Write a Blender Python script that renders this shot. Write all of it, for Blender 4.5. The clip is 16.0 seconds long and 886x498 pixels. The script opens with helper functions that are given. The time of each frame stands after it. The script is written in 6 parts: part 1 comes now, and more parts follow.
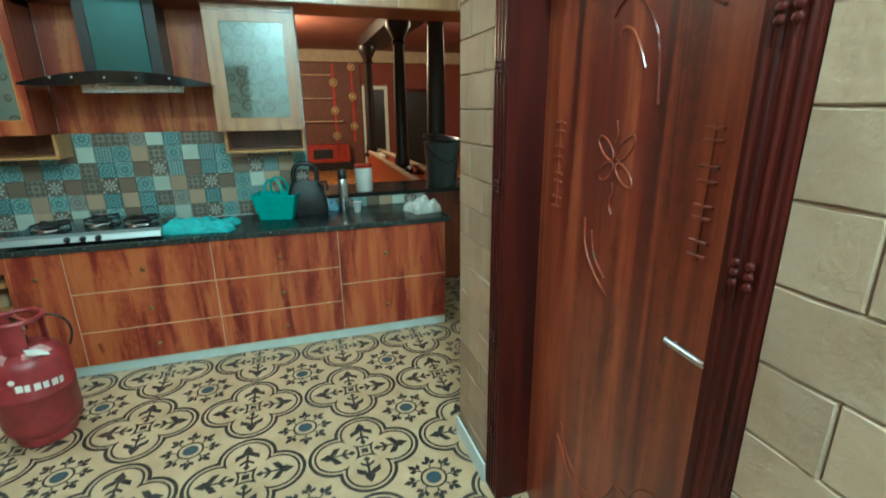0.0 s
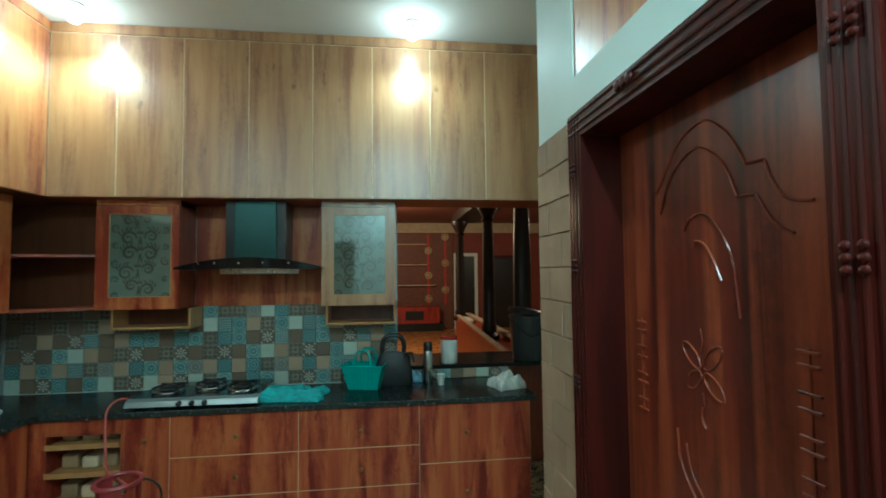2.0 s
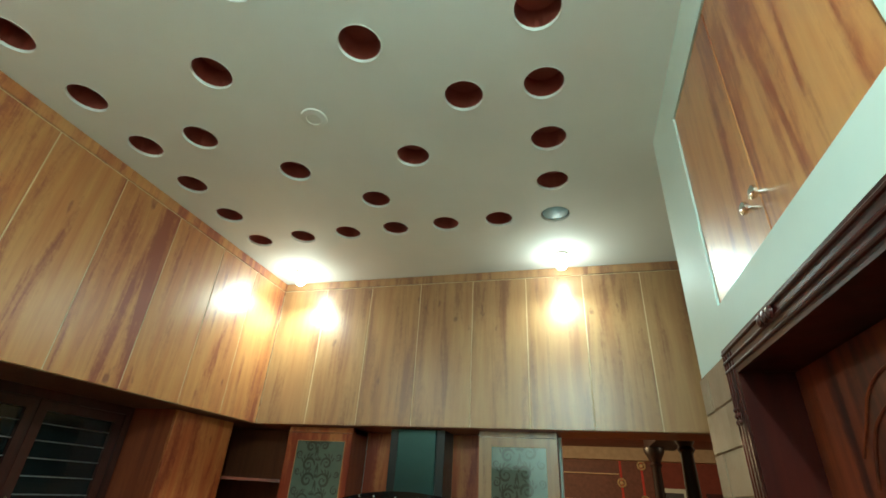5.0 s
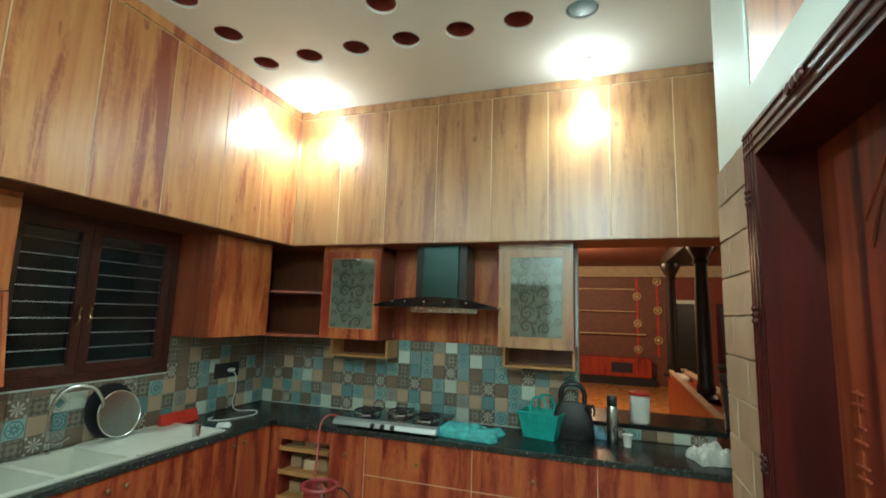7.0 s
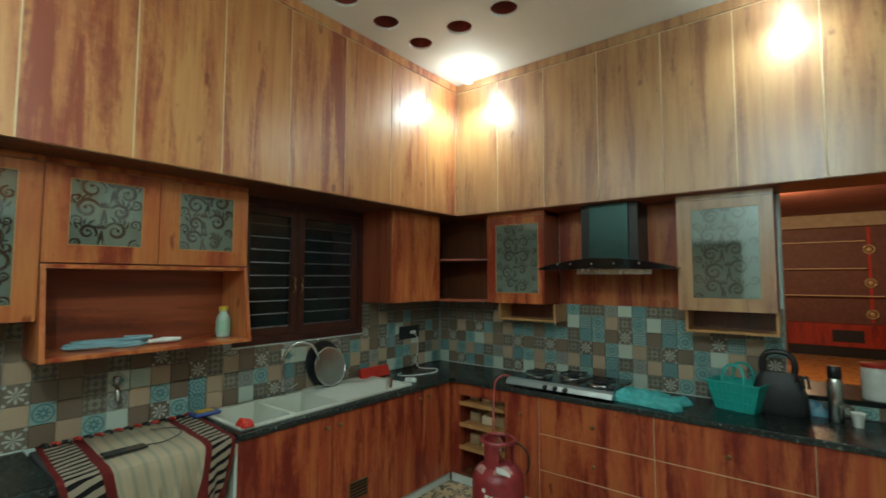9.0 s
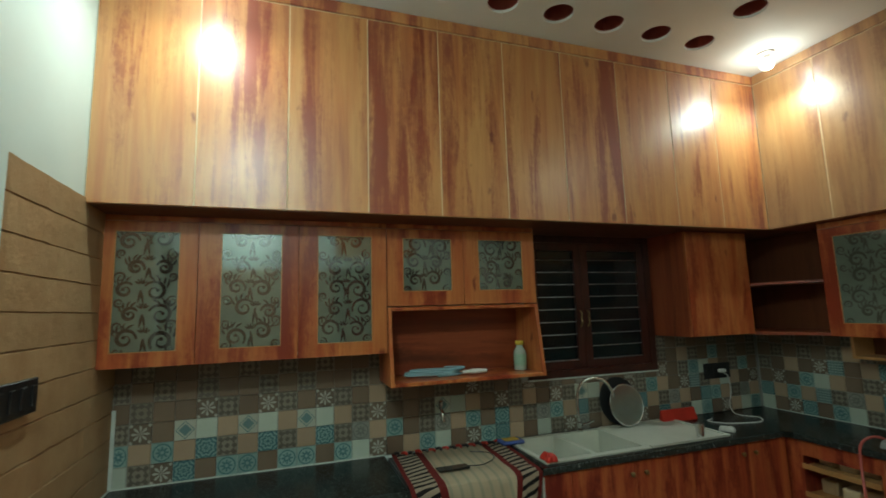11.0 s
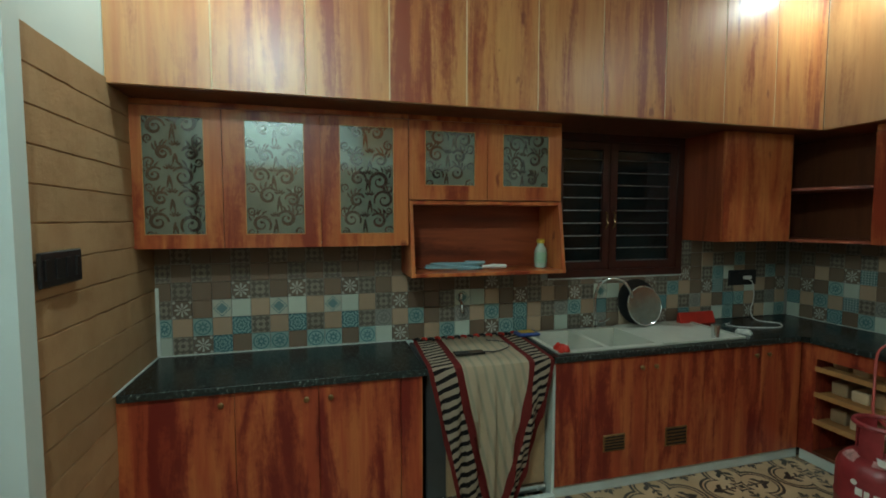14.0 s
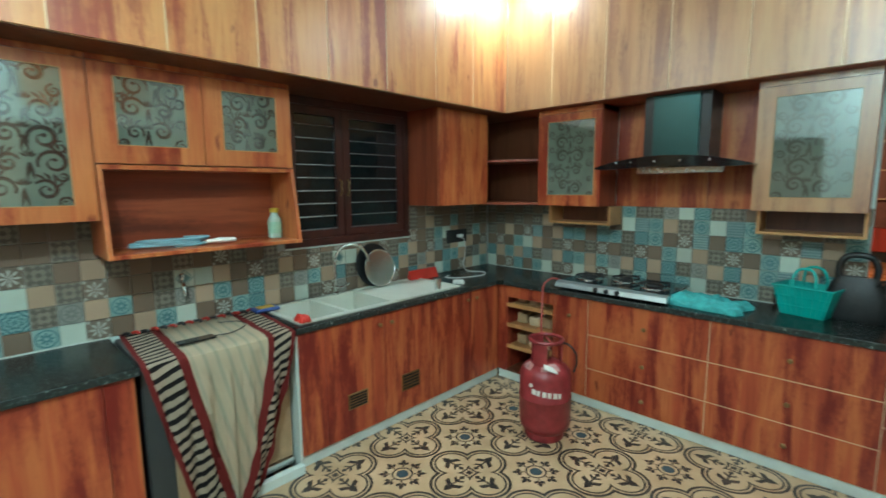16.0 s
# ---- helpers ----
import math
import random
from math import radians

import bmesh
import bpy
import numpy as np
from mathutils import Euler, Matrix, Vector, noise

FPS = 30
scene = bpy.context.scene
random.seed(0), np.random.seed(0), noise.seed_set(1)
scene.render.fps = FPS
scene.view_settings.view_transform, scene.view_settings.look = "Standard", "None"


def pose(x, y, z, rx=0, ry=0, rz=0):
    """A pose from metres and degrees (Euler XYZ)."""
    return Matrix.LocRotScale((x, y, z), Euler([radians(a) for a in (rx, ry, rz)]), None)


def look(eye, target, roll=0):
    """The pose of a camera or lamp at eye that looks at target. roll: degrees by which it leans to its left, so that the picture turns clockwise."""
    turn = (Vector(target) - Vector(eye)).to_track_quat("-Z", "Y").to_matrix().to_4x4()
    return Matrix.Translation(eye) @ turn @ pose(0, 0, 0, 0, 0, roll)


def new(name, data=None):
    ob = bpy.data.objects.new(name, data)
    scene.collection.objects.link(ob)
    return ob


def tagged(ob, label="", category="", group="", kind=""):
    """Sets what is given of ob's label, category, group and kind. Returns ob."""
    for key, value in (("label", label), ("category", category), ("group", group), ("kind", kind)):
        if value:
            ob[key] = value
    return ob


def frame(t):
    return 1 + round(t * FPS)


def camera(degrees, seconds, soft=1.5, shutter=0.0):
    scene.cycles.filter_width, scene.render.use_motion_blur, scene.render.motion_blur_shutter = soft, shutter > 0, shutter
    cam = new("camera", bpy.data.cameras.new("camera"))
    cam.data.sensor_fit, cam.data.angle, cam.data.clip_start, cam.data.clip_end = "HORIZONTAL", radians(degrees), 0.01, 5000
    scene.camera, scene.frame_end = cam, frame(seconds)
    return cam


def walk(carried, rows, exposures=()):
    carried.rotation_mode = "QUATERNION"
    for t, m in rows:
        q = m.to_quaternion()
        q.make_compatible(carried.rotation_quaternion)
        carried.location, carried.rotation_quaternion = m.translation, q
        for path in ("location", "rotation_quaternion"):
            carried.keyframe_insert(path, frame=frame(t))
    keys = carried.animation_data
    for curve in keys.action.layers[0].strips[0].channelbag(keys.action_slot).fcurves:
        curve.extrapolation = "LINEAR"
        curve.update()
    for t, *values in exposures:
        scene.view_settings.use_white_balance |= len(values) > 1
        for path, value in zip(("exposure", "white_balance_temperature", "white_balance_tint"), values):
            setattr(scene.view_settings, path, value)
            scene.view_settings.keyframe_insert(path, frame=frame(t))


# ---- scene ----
cam = camera(87.5, 16.0, soft=1.7, shutter=0.3)
PATH = [
    (0, (2.626, -3.565, 1.532), (3.208, -1.741, 0.955), -0.6),
    (0.5, (2.575, -3.604, 1.58), (3.242, -1.74, 1.293), -0.2),
    (1, (2.605, -3.606, 1.627), (3.234, -1.709, 1.562), -0.4),
    (1.5, (2.613, -3.613, 1.638), (3.108, -1.675, 1.662), -0.7),
    (2, (2.653, -3.607, 1.648), (2.896, -1.624, 1.744), -0.6),
    (2.5, (2.735, -3.605, 1.695), (2.749, -1.615, 1.897), -0.5),
    (3, (2.738, -3.592, 1.726), (2.596, -1.634, 2.108), 0.1),
    (3.5, (2.779, -3.602, 1.749), (2.465, -1.731, 2.384), 1.4),
    (3.7, (2.794, -3.627, 1.751), (2.437, -1.807, 2.498), 2.0),
    (5.8, (2.844, -3.63, 1.728), (2.337, -1.944, 2.677), 3.4),
    (6, (2.846, -3.634, 1.716), (2.340, -1.891, 2.558), 2.9),
    (6.5, (2.849, -3.642, 1.683), (2.305, -1.794, 2.224), 2.3),
    (7, (2.878, -3.573, 1.637), (2.245, -1.696, 1.913), 1.8),
    (7.5, (2.894, -3.545, 1.646), (2.192, -1.678, 1.79), 1.0),
    (8, (2.902, -3.552, 1.646), (2.044, -1.75, 1.762), 0.6),
    (8.5, (2.888, -3.593, 1.604), (1.833, -1.9, 1.743), 0.1),
    (9, (2.878, -3.577, 1.613), (1.635, -2.015, 1.74), 0.1),
    (9.5, (2.839, -3.611, 1.61), (1.371, -2.26, 1.754), 0.6),
    (10, (2.835, -3.642, 1.648), (1.152, -2.575, 1.822), -0.1),
    (10.2, (2.81, -3.641, 1.646), (1.075, -2.666, 1.844), -0.7),
    (12.3, (2.825, -3.598, 1.667), (0.877, -3.232, 1.937), -1.1),
    (12.5, (2.817, -3.587, 1.664), (0.878, -3.178, 1.93), -0.9),
    (13, (2.799, -3.572, 1.672), (0.88, -3.034, 1.841), -0.1),
    (13.5, (2.806, -3.583, 1.605), (0.891, -3.007, 1.648), 0.2),
    (14, (2.81, -3.589, 1.573), (0.883, -3.068, 1.444), -0.0),
    (14.5, (2.816, -3.584, 1.574), (0.905, -3.042, 1.348), -0.3),
    (15, (2.828, -3.561, 1.566), (0.995, -2.8, 1.317), -0.4),
    (15.5, (2.87, -3.523, 1.548), (1.204, -2.444, 1.301), -0.7),
    (16, (2.80, -3.52, 1.566), (1.361, -2.033, 1.288), -0.4),
]
walk(cam, [(t, look(eye, target, roll)) for t, eye, target, roll in PATH],
     exposures=[(0.0, 0.84, 5200, -4), (0.5, 0.44, 5120, -4), (1.0, 0.15, 5120, -4), (1.5, 0.02, 5200, -4), (2.5, -0.15, 5150, -4), (3.5, 0.05, 5650, -2), (5.8, 0.0, 6200, 5),
                (6.5, 0.44, 6100, 9), (7.5, 0.46, 6080, 9), (8.2, 0.28, 6050, 9), (9.0, -0.12, 6180, 11), (10.0, -0.56, 6350, 12), (12.5, -0.74, 6700, 11), (13.3, -0.76, 6520, 12), (14.0, -0.64, 6240, 12), (14.5, -0.20, 6260, 12),
                (15.0, 0.14, 5520, 10), (16.0, 0.64, 5620, 10)])

# ---- light: four ceiling bulbs in the kitchen, unseen warm lamps added for the hall beyond ----
CEIL, LOFT_Z, TOP_Z = 3.293, 2.15, 0.82
DOOR_X, SOUTH_Y = 3.30, -4.455
BULBS = [(0.78, -0.62), (2.83, -0.62), (0.78, -4.0), (2.83, -4.0)]
BULB_COLOUR = (0.79, 1.0, 0.93)
BULB_W = [16, 12, 17, 60]

world = bpy.data.worlds.new("world")
scene.world = world
world.use_nodes = True
world.node_tree.nodes["Background"].inputs[0].default_value = (0.010, 0.013, 0.018, 1)
world.node_tree.nodes["Background"].inputs[1].default_value = 1.0


def point_lamp(x, y, z, watts, colour, size=0.05):
    d = bpy.data.lights.new("lamp_light", "POINT")
    d.energy, d.color, d.shadow_soft_size = watts, colour, size
    new("lamp_light", d).location = (x, y, z)


for (bx, by), watts in zip(BULBS, BULB_W):
    point_lamp(bx, by, CEIL - 0.165, watts * 0.30, BULB_COLOUR, 0.04)
    d = bpy.data.lights.new("bulb_front", "AREA")
    d.shape, d.size, d.energy, d.color = "DISK", 0.07, watts * 0.62, BULB_COLOUR
    new("bulb_front", d).location = (bx, by, CEIL - 0.215)
# two lamps without fixtures, added to brighten the hall
point_lamp(2.4, 5.2, 2.6, 190, (1.0, 0.68, 0.36), 0.15)
point_lamp(6.2, 4.2, 2.6, 50, (1.0, 0.75, 0.5), 0.15)


# ---- materials ----
class Net:
    """Short hand for a node material."""

    def __init__(self, name):
        self.m = bpy.data.materials.new(name)
        self.m.use_nodes = True
        self.t = self.m.node_tree
        self.b = self.t.nodes["Principled BSDF"]

    def node(self, kind, **sets):
        n = self.t.nodes.new(kind)
        for k, v in sets.items():
            if k == "op":
                n.operation = v
            elif k == "mode":
                n.blend_type = v
            elif k == "data":
                n.data_type = v
        return n

    def put(self, sock, v):
        if hasattr(v, "node"):
            self.t.links.new(v, sock)
        else:
            sock.default_value = v

    def math(self, op, a, b=0.0, c=0.0):
        n = self.node("ShaderNodeMath", op=op)
        self.put(n.inputs[0], a), self.put(n.inputs[1], b), self.put(n.inputs[2], c)
        return n.outputs[0]

    def coords(self, scale=(1, 1, 1), kind="Object", jitter=0.0):
        if kind == "World":
            out = self.node("ShaderNodeNewGeometry").outputs["Position"]
        else:
            out = self.node("ShaderNodeTexCoord").outputs[kind]
        if jitter:
            oi = self.node("ShaderNodeObjectInfo")
            off = self.node("ShaderNodeVectorMath", op="SCALE")
            self.put(off.inputs[0], (jitter, jitter * 0.7, jitter * 0.37))
            self.put(off.inputs[3], oi.outputs["Random"])
            add = self.node("ShaderNodeVectorMath", op="ADD")
            self.put(add.inputs[0], out), self.put(add.inputs[1], off.outputs[0])
            out = add.outputs[0]
        mp = self.node("ShaderNodeMapping")
        self.put(mp.inputs[0], out)
        mp.inputs[3].default_value = scale
        return mp.outputs[0]

    def noise(self, vec, scale, detail=4.0, rough=0.55, distort=0.0):
        n = self.node("ShaderNodeTexNoise")
        self.put(n.inputs["Vector"], vec)
        n.inputs["Scale"].default_value, n.inputs["Detail"].default_value = scale, detail
        n.inputs["Roughness"].default_value, n.inputs["Distortion"].default_value = rough, distort
        return n.outputs["Fac"]

    def ramp(self, fac, *stops):
        n = self.node("ShaderNodeValToRGB")
        self.put(n.inputs[0], fac)
        els = n.color_ramp.elements
        while len(els) < len(stops):
            els.new(0.5)
        for e, (p, c) in zip(els, stops):
            e.position, e.color = p, (*c, 1)
        return n.outputs[0]

    def mix(self, fac, a, b, mode="MIX"):
        n = self.node("ShaderNodeMix", data="RGBA", mode=mode)
        self.put(n.inputs["Factor"], fac)
        for sock, v in ((n.inputs[6], a), (n.inputs[7], b)):
            self.put(sock, v if hasattr(v, "node") else (*v, 1))
        return n.outputs[2]

    def bump(self, height, strength=0.2, dist=0.002):
        n = self.node("ShaderNodeBump")
        n.inputs["Strength"].default_value, n.inputs["Distance"].default_value = strength, dist
        self.put(n.inputs["Height"], height)
        self.t.links.new(n.outputs[0], self.b.inputs["Normal"])

    def done(self, colour, rough=0.5, metal=0.0, coat=0.0, spec=0.5, coat_rough=0.12):
        self.put(self.b.inputs["Base Color"], colour if hasattr(colour, "node") else (*colour, 1))
        self.put(self.b.inputs["Roughness"], rough)
        self.b.inputs["Metallic"].default_value = metal
        self.b.inputs["Coat Weight"].default_value = coat
        self.b.inputs["Coat Roughness"].default_value = coat_rough
        self.b.inputs["Specular IOR Level"].default_value = spec
        return self.m


def plain(name, colour, rough=0.5, metal=0.0, vary=0.12, scale=9.0, coat=0.0, spec=0.5):
    """A near-plain surface with soft mottling and fine relief."""
    n = Net(name)
    v = n.coords()
    f = n.noise(v, scale, 5)
    dark = tuple(c * (1 - vary) for c in colour)
    lite = tuple(min(1, c * (1 + vary)) for c in colour)
    col = n.ramp(f, (0.3, dark), (0.7, lite))
    n.bump(n.noise(v, scale * 22, 3), 0.08, 0.001)
    r = n.math("MULTIPLY_ADD", n.noise(v, scale * 2.3, 3), 0.2, rough - 0.1)
    return n.done(col, r, metal, coat, spec)


def wood(name, pale, mid, dark, rough=0.35, coat=0.0, axis="z", streak=1.0, knots=True, heart_at=0.55, blotch=9.0, squeeze=0.17, soft=0.12, shared=False, cluster=0.30, spec=0.5):
    """Laminate with an upright grain, broken dark heart streaks, jagged at their rims, and ragged knots."""
    n = Net(name)
    jit = 0.0 if shared else 1.0

    def along(k, jitter):
        scale = {"z": (1, 1, k), "x": (k, 1, 1), "y": (1, k, 1)}[axis]
        return n.coords(scale, "World" if shared else "Object", jitter * jit)
    v = along(0.075, 37.0)
    wide = n.noise(v, 8.5, 4, 0.55, 0.25)
    fine = n.noise(v, 75, 5, 0.65, 0.2)
    half = tuple((a + b) / 2 for a, b in zip(mid, dark))
    red = tuple(a * 0.45 + b * 0.55 for a, b in zip(mid, dark))
    col = n.ramp(wide, (0.27, half), (0.37, mid), (0.50, pale), (0.63, mid), (0.74, half))
    col = n.mix(n.math("MULTIPLY", fine, 0.75), col, n.mix(0.5, col, dark), "MIX")
    heart = n.noise(along(squeeze, 51.0), blotch, 6, 0.60, 0.45)
    zone = n.noise(along(0.30, 29.0), 2.4, 2)
    tick = n.noise(along(0.75, 13.0), 34, 4, 0.65, 0.6)
    heart = n.math("ADD", heart, n.math("MULTIPLY_ADD", zone, cluster, -cluster / 2))
    heart = n.math("ADD", heart, n.math("MULTIPLY_ADD", tick, 0.18, -0.09))
    if not shared:
        oi = n.node("ShaderNodeObjectInfo")
        heart = n.math("ADD", heart, n.math("MULTIPLY_ADD", oi.outputs["Random"], 0.07, -0.035))
    outer = n.ramp(heart, (heart_at, (0, 0, 0)), (heart_at + soft, (streak, streak, streak)))
    core = n.ramp(heart, (heart_at + soft * 0.75, (0, 0, 0)), (heart_at + soft * 1.6, (streak, streak, streak)))
    col = n.mix(n.math("MULTIPLY", outer, 0.80), col, red)
    col = n.mix(n.math("MULTIPLY", core, 0.80), col, dark)
    if knots:
        vk = along(0.50, 19.0)
        warp = n.node("ShaderNodeVectorMath", op="ADD")
        push = n.node("ShaderNodeTexNoise")
        n.put(push.inputs["Vector"], vk)
        push.inputs["Scale"].default_value = 22.0
        lean = n.node("ShaderNodeVectorMath", op="SCALE")
        n.put(lean.inputs[0], push.outputs["Color"])
        lean.inputs[3].default_value = 0.07
        n.put(warp.inputs[0], vk), n.put(warp.inputs[1], lean.outputs[0])
        vo = n.node("ShaderNodeTexVoronoi")
        n.put(vo.inputs["Vector"], warp.outputs[0])
        vo.inputs["Scale"].default_value = 7.5
        pick = n.node("ShaderNodeSeparateColor")
        n.put(pick.inputs[0], vo.outputs["Color"])
        size = n.math("MULTIPLY_ADD", pick.outputs[0], 0.26, -0.16)
        k = n.ramp(n.math("SUBTRACT", vo.outputs["Distance"], size), (0.0, (1, 1, 1)), (0.10, (0, 0, 0)))
        col = n.mix(n.math("MULTIPLY", k, 0.75), col, tuple(c * 0.75 for c in dark))
    n.bump(fine, 0.12, 0.0008)
    r = n.math("MULTIPLY_ADD", n.noise(v, 20, 2), 0.14, rough - 0.07)
    m = n.done(col, r, 0.0, coat, spec, 0.31)
    n.b.inputs["Coat IOR"].default_value = 1.7
    return m


WOOD = wood("oak_laminate", (0.69, 0.335, 0.108), (0.60, 0.225, 0.064), (0.25, 0.021, 0.006), 0.42, 0.9, heart_at=0.478, blotch=12.0, squeeze=0.085, soft=0.11, cluster=0.36)
WOOD_CAB = wood("amber_oak_laminate", (0.62, 0.225, 0.066), (0.50, 0.120, 0.034), (0.20, 0.016, 0.007), heart_at=0.465, blotch=8.0, squeeze=0.14, soft=0.12)
WOOD_BASE = wood("red_streaked_oak_laminate", (0.62, 0.180, 0.056), (0.49, 0.092, 0.034), (0.17, 0.012, 0.010), streak=1.1, heart_at=0.435, blotch=9.0, squeeze=0.15, soft=0.12, shared=True, cluster=0.22)
# same oak as the west loft, with the north side's glare haze in its colour
WOOD_HAZED = wood("hazed_oak_laminate", (0.51, 0.285, 0.112), (0.44, 0.210, 0.076), (0.19, 0.055, 0.021), 0.42, 0.9, streak=0.9, heart_at=0.460, blotch=12.0, squeeze=0.08, soft=0.13, cluster=0.36)
WOOD_RED = wood("red_oak_laminate", (0.34, 0.075, 0.026), (0.25, 0.045, 0.017), (0.11, 0.015, 0.008))
WOOD_EDGE = plain("oak_edge_band", (0.52, 0.27, 0.10), 0.4)
CREAM_EDGE = plain("cream_seam", (0.74, 0.58, 0.37), 0.6)
WOOD_BACK = wood("level_grain_back", (0.36, 0.085, 0.03), (0.25, 0.05, 0.018), (0.11, 0.022, 0.010), axis="x", knots=False)
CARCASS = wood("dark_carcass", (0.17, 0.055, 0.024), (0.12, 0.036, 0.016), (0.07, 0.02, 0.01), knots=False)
DOORWOOD = wood("mahogany_door", (0.36, 0.076, 0.026), (0.18, 0.024, 0.011), (0.024, 0.005, 0.004), 0.34, 0.35, knots=False, heart_at=0.455, blotch=12.0, squeeze=0.035, soft=0.16, cluster=0.12, spec=0.4)
FRAMEWOOD = wood("mahogany_frame", (0.075, 0.0090, 0.0055), (0.041, 0.0058, 0.0042), (0.013, 0.004, 0.0035), 0.36, 0.0, knots=False, spec=0.22)
WINDOWWOOD = wood("window_wood", (0.075, 0.016, 0.010), (0.05, 0.011, 0.007), (0.020, 0.006, 0.004), 0.35, 0.2, knots=False)
WHITE = plain("white_wall_paint", (0.66, 0.78, 0.745), 0.55, vary=0.03, scale=3)
CEILING = plain("ceiling_paint", (0.83, 0.825, 0.79), 0.7, vary=0.03, scale=2)
SKIRT = plain("pale_skirting", (0.62, 0.70, 0.66), 0.4, vary=0.08)
HOLE = plain("maroon_recess", (0.30, 0.055, 0.035), 0.6)
STEEL = plain("brushed_steel", (0.62, 0.63, 0.63), 0.25, 1.0, 0.06, 14)
CHROME = plain("chrome", (0.75, 0.77, 0.77), 0.1, 1.0, 0.03)
BRASS = plain("old_brass", (0.30, 0.21, 0.10), 0.35, 1.0, 0.2, 30)
BLACK = plain("black_plastic", (0.014, 0.015, 0.016), 0.35)
BLACKGLASS = plain("black_glass", (0.008, 0.010, 0.011), 0.08, coat=0.6)
IRON = plain("black_iron", (0.012, 0.012, 0.012), 0.55, vary=0.3)
SINK = plain("cream_sink", (0.56, 0.57, 0.49), 0.35, vary=0.05)
RED = plain("cylinder_red", (0.27, 0.030, 0.033), 0.38, vary=0.25, scale=14)
REDPLASTIC = plain("red_plastic", (0.55, 0.035, 0.02), 0.35)
TEAL = plain("teal_plastic", (0.025, 0.40, 0.35), 0.35)
TEALCLOTH = plain("teal_towel", (0.06, 0.33, 0.32), 0.9, vary=0.25, scale=30)
WHITEPLASTIC = plain("white_plastic", (0.72, 0.72, 0.68), 0.4)
PAPERWHITE = plain("white_lettering", (0.75, 0.72, 0.66), 0.6)
BAG = plain("thin_white_bag", (0.47, 0.48, 0.43), 0.4, vary=0.2, scale=30)
GREYBIN = plain("grey_bin", (0.045, 0.055, 0.058), 0.4)
ORANGE = plain("orange_hose", (0.36, 0.060, 0.045), 0.5)
HOBSTEEL = plain("satin_steel_panel", (0.46, 0.53, 0.53), 0.34, 0.8, 0.03, 4)
SEALANT = plain("white_sealant", (0.62, 0.68, 0.63), 0.6)
BEIGE = plain("beige_panel", (0.40, 0.27, 0.15), 0.5, vary=0.2)
GROUT = plain("grout", (0.33, 0.34, 0.32), 0.8)


def granite():
    n = Net("black_granite")
    v = n.coords()
    vo = n.node("ShaderNodeTexVoronoi")
    n.put(vo.inputs["Vector"], v)
    vo.inputs["Scale"].default_value = 170
    f = n.math("MULTIPLY", n.noise(v, 75, 4), n.math("SUBTRACT", 1.0, vo.outputs["Distance"]))
    col = n.ramp(f, (0.46, (0.008, 0.011, 0.010)), (0.60, (0.014, 0.02, 0.019)), (0.72, (0.07, 0.10, 0.095)))
    return n.done(col, n.math("MULTIPLY_ADD", f, 0.14, 0.22), 0.0, 0.0, 0.35)


def granite_edge():
    n = Net("chipped_granite_edge")
    v = n.coords()
    f = n.noise(v, 55, 6, 0.7)
    col = n.ramp(f, (0.50, (0.012, 0.018, 0.017)), (0.60, (0.05, 0.075, 0.07)), (0.68, (0.42, 0.50, 0.46)))
    n.bump(f, 0.5, 0.004)
    return n.done(col, 0.35)


GRANITE, GRANITE_EDGE = granite(), granite_edge()


def gloss_glass(name, colour, vary):
    """Smoked cabinet glass that mirrors the wall across the room."""
    n = Net(name)
    v = n.coords()
    n.b.inputs["IOR"].default_value = 2.25
    return n.done(n.ramp(n.noise(v, 7, 3), (0.3, tuple(c * (1 - vary) for c in colour)), (0.7, colour)), 0.06)


PANE = gloss_glass("smoked_cabinet_glass", (0.165, 0.205, 0.165), 0.2)
SCROLL = gloss_glass("dark_scroll_glass", (0.080, 0.064, 0.047), 0.4)
FAINT_SCROLL = gloss_glass("faint_scroll_glass", (0.105, 0.108, 0.085), 0.3)
NIGHTGLASS = plain("night_window_glass", (0.008, 0.012, 0.013), 0.12)
NIGHTSKY = plain("night_outside", (0.004, 0.006, 0.008), 0.9)


def brick_tile(name, base):
    n = Net(name)
    v = n.coords(jitter=23.0)
    oi = n.node("ShaderNodeObjectInfo")
    a = n.mix(oi.outputs["Random"], tuple(c * 0.86 for c in base), tuple(min(1, c * 1.14) for c in base))
    f = n.noise(v, 6, 5, 0.6)
    col = n.mix(n.math("MULTIPLY", n.ramp(f, (0.4, (0, 0, 0)), (0.75, (1, 1, 1))), 0.55), a, (base[0] * 0.72, base[1] * 0.6, base[2] * 0.48))
    n.bump(n.math("ADD", n.noise(v, 26, 6, 0.7), n.math("MULTIPLY", n.noise(v, 5, 2), 2.5)), 0.5, 0.008)
    return n.done(col, 0.7)


STONE_PALE = brick_tile("sandstone_cladding", (0.365, 0.255, 0.165))
STONE_BUFF = brick_tile("buff_stone_cladding", (0.45, 0.285, 0.14))
MORTAR = plain("clay_joint", (0.20, 0.105, 0.055), 0.9, vary=0.3, scale=20)


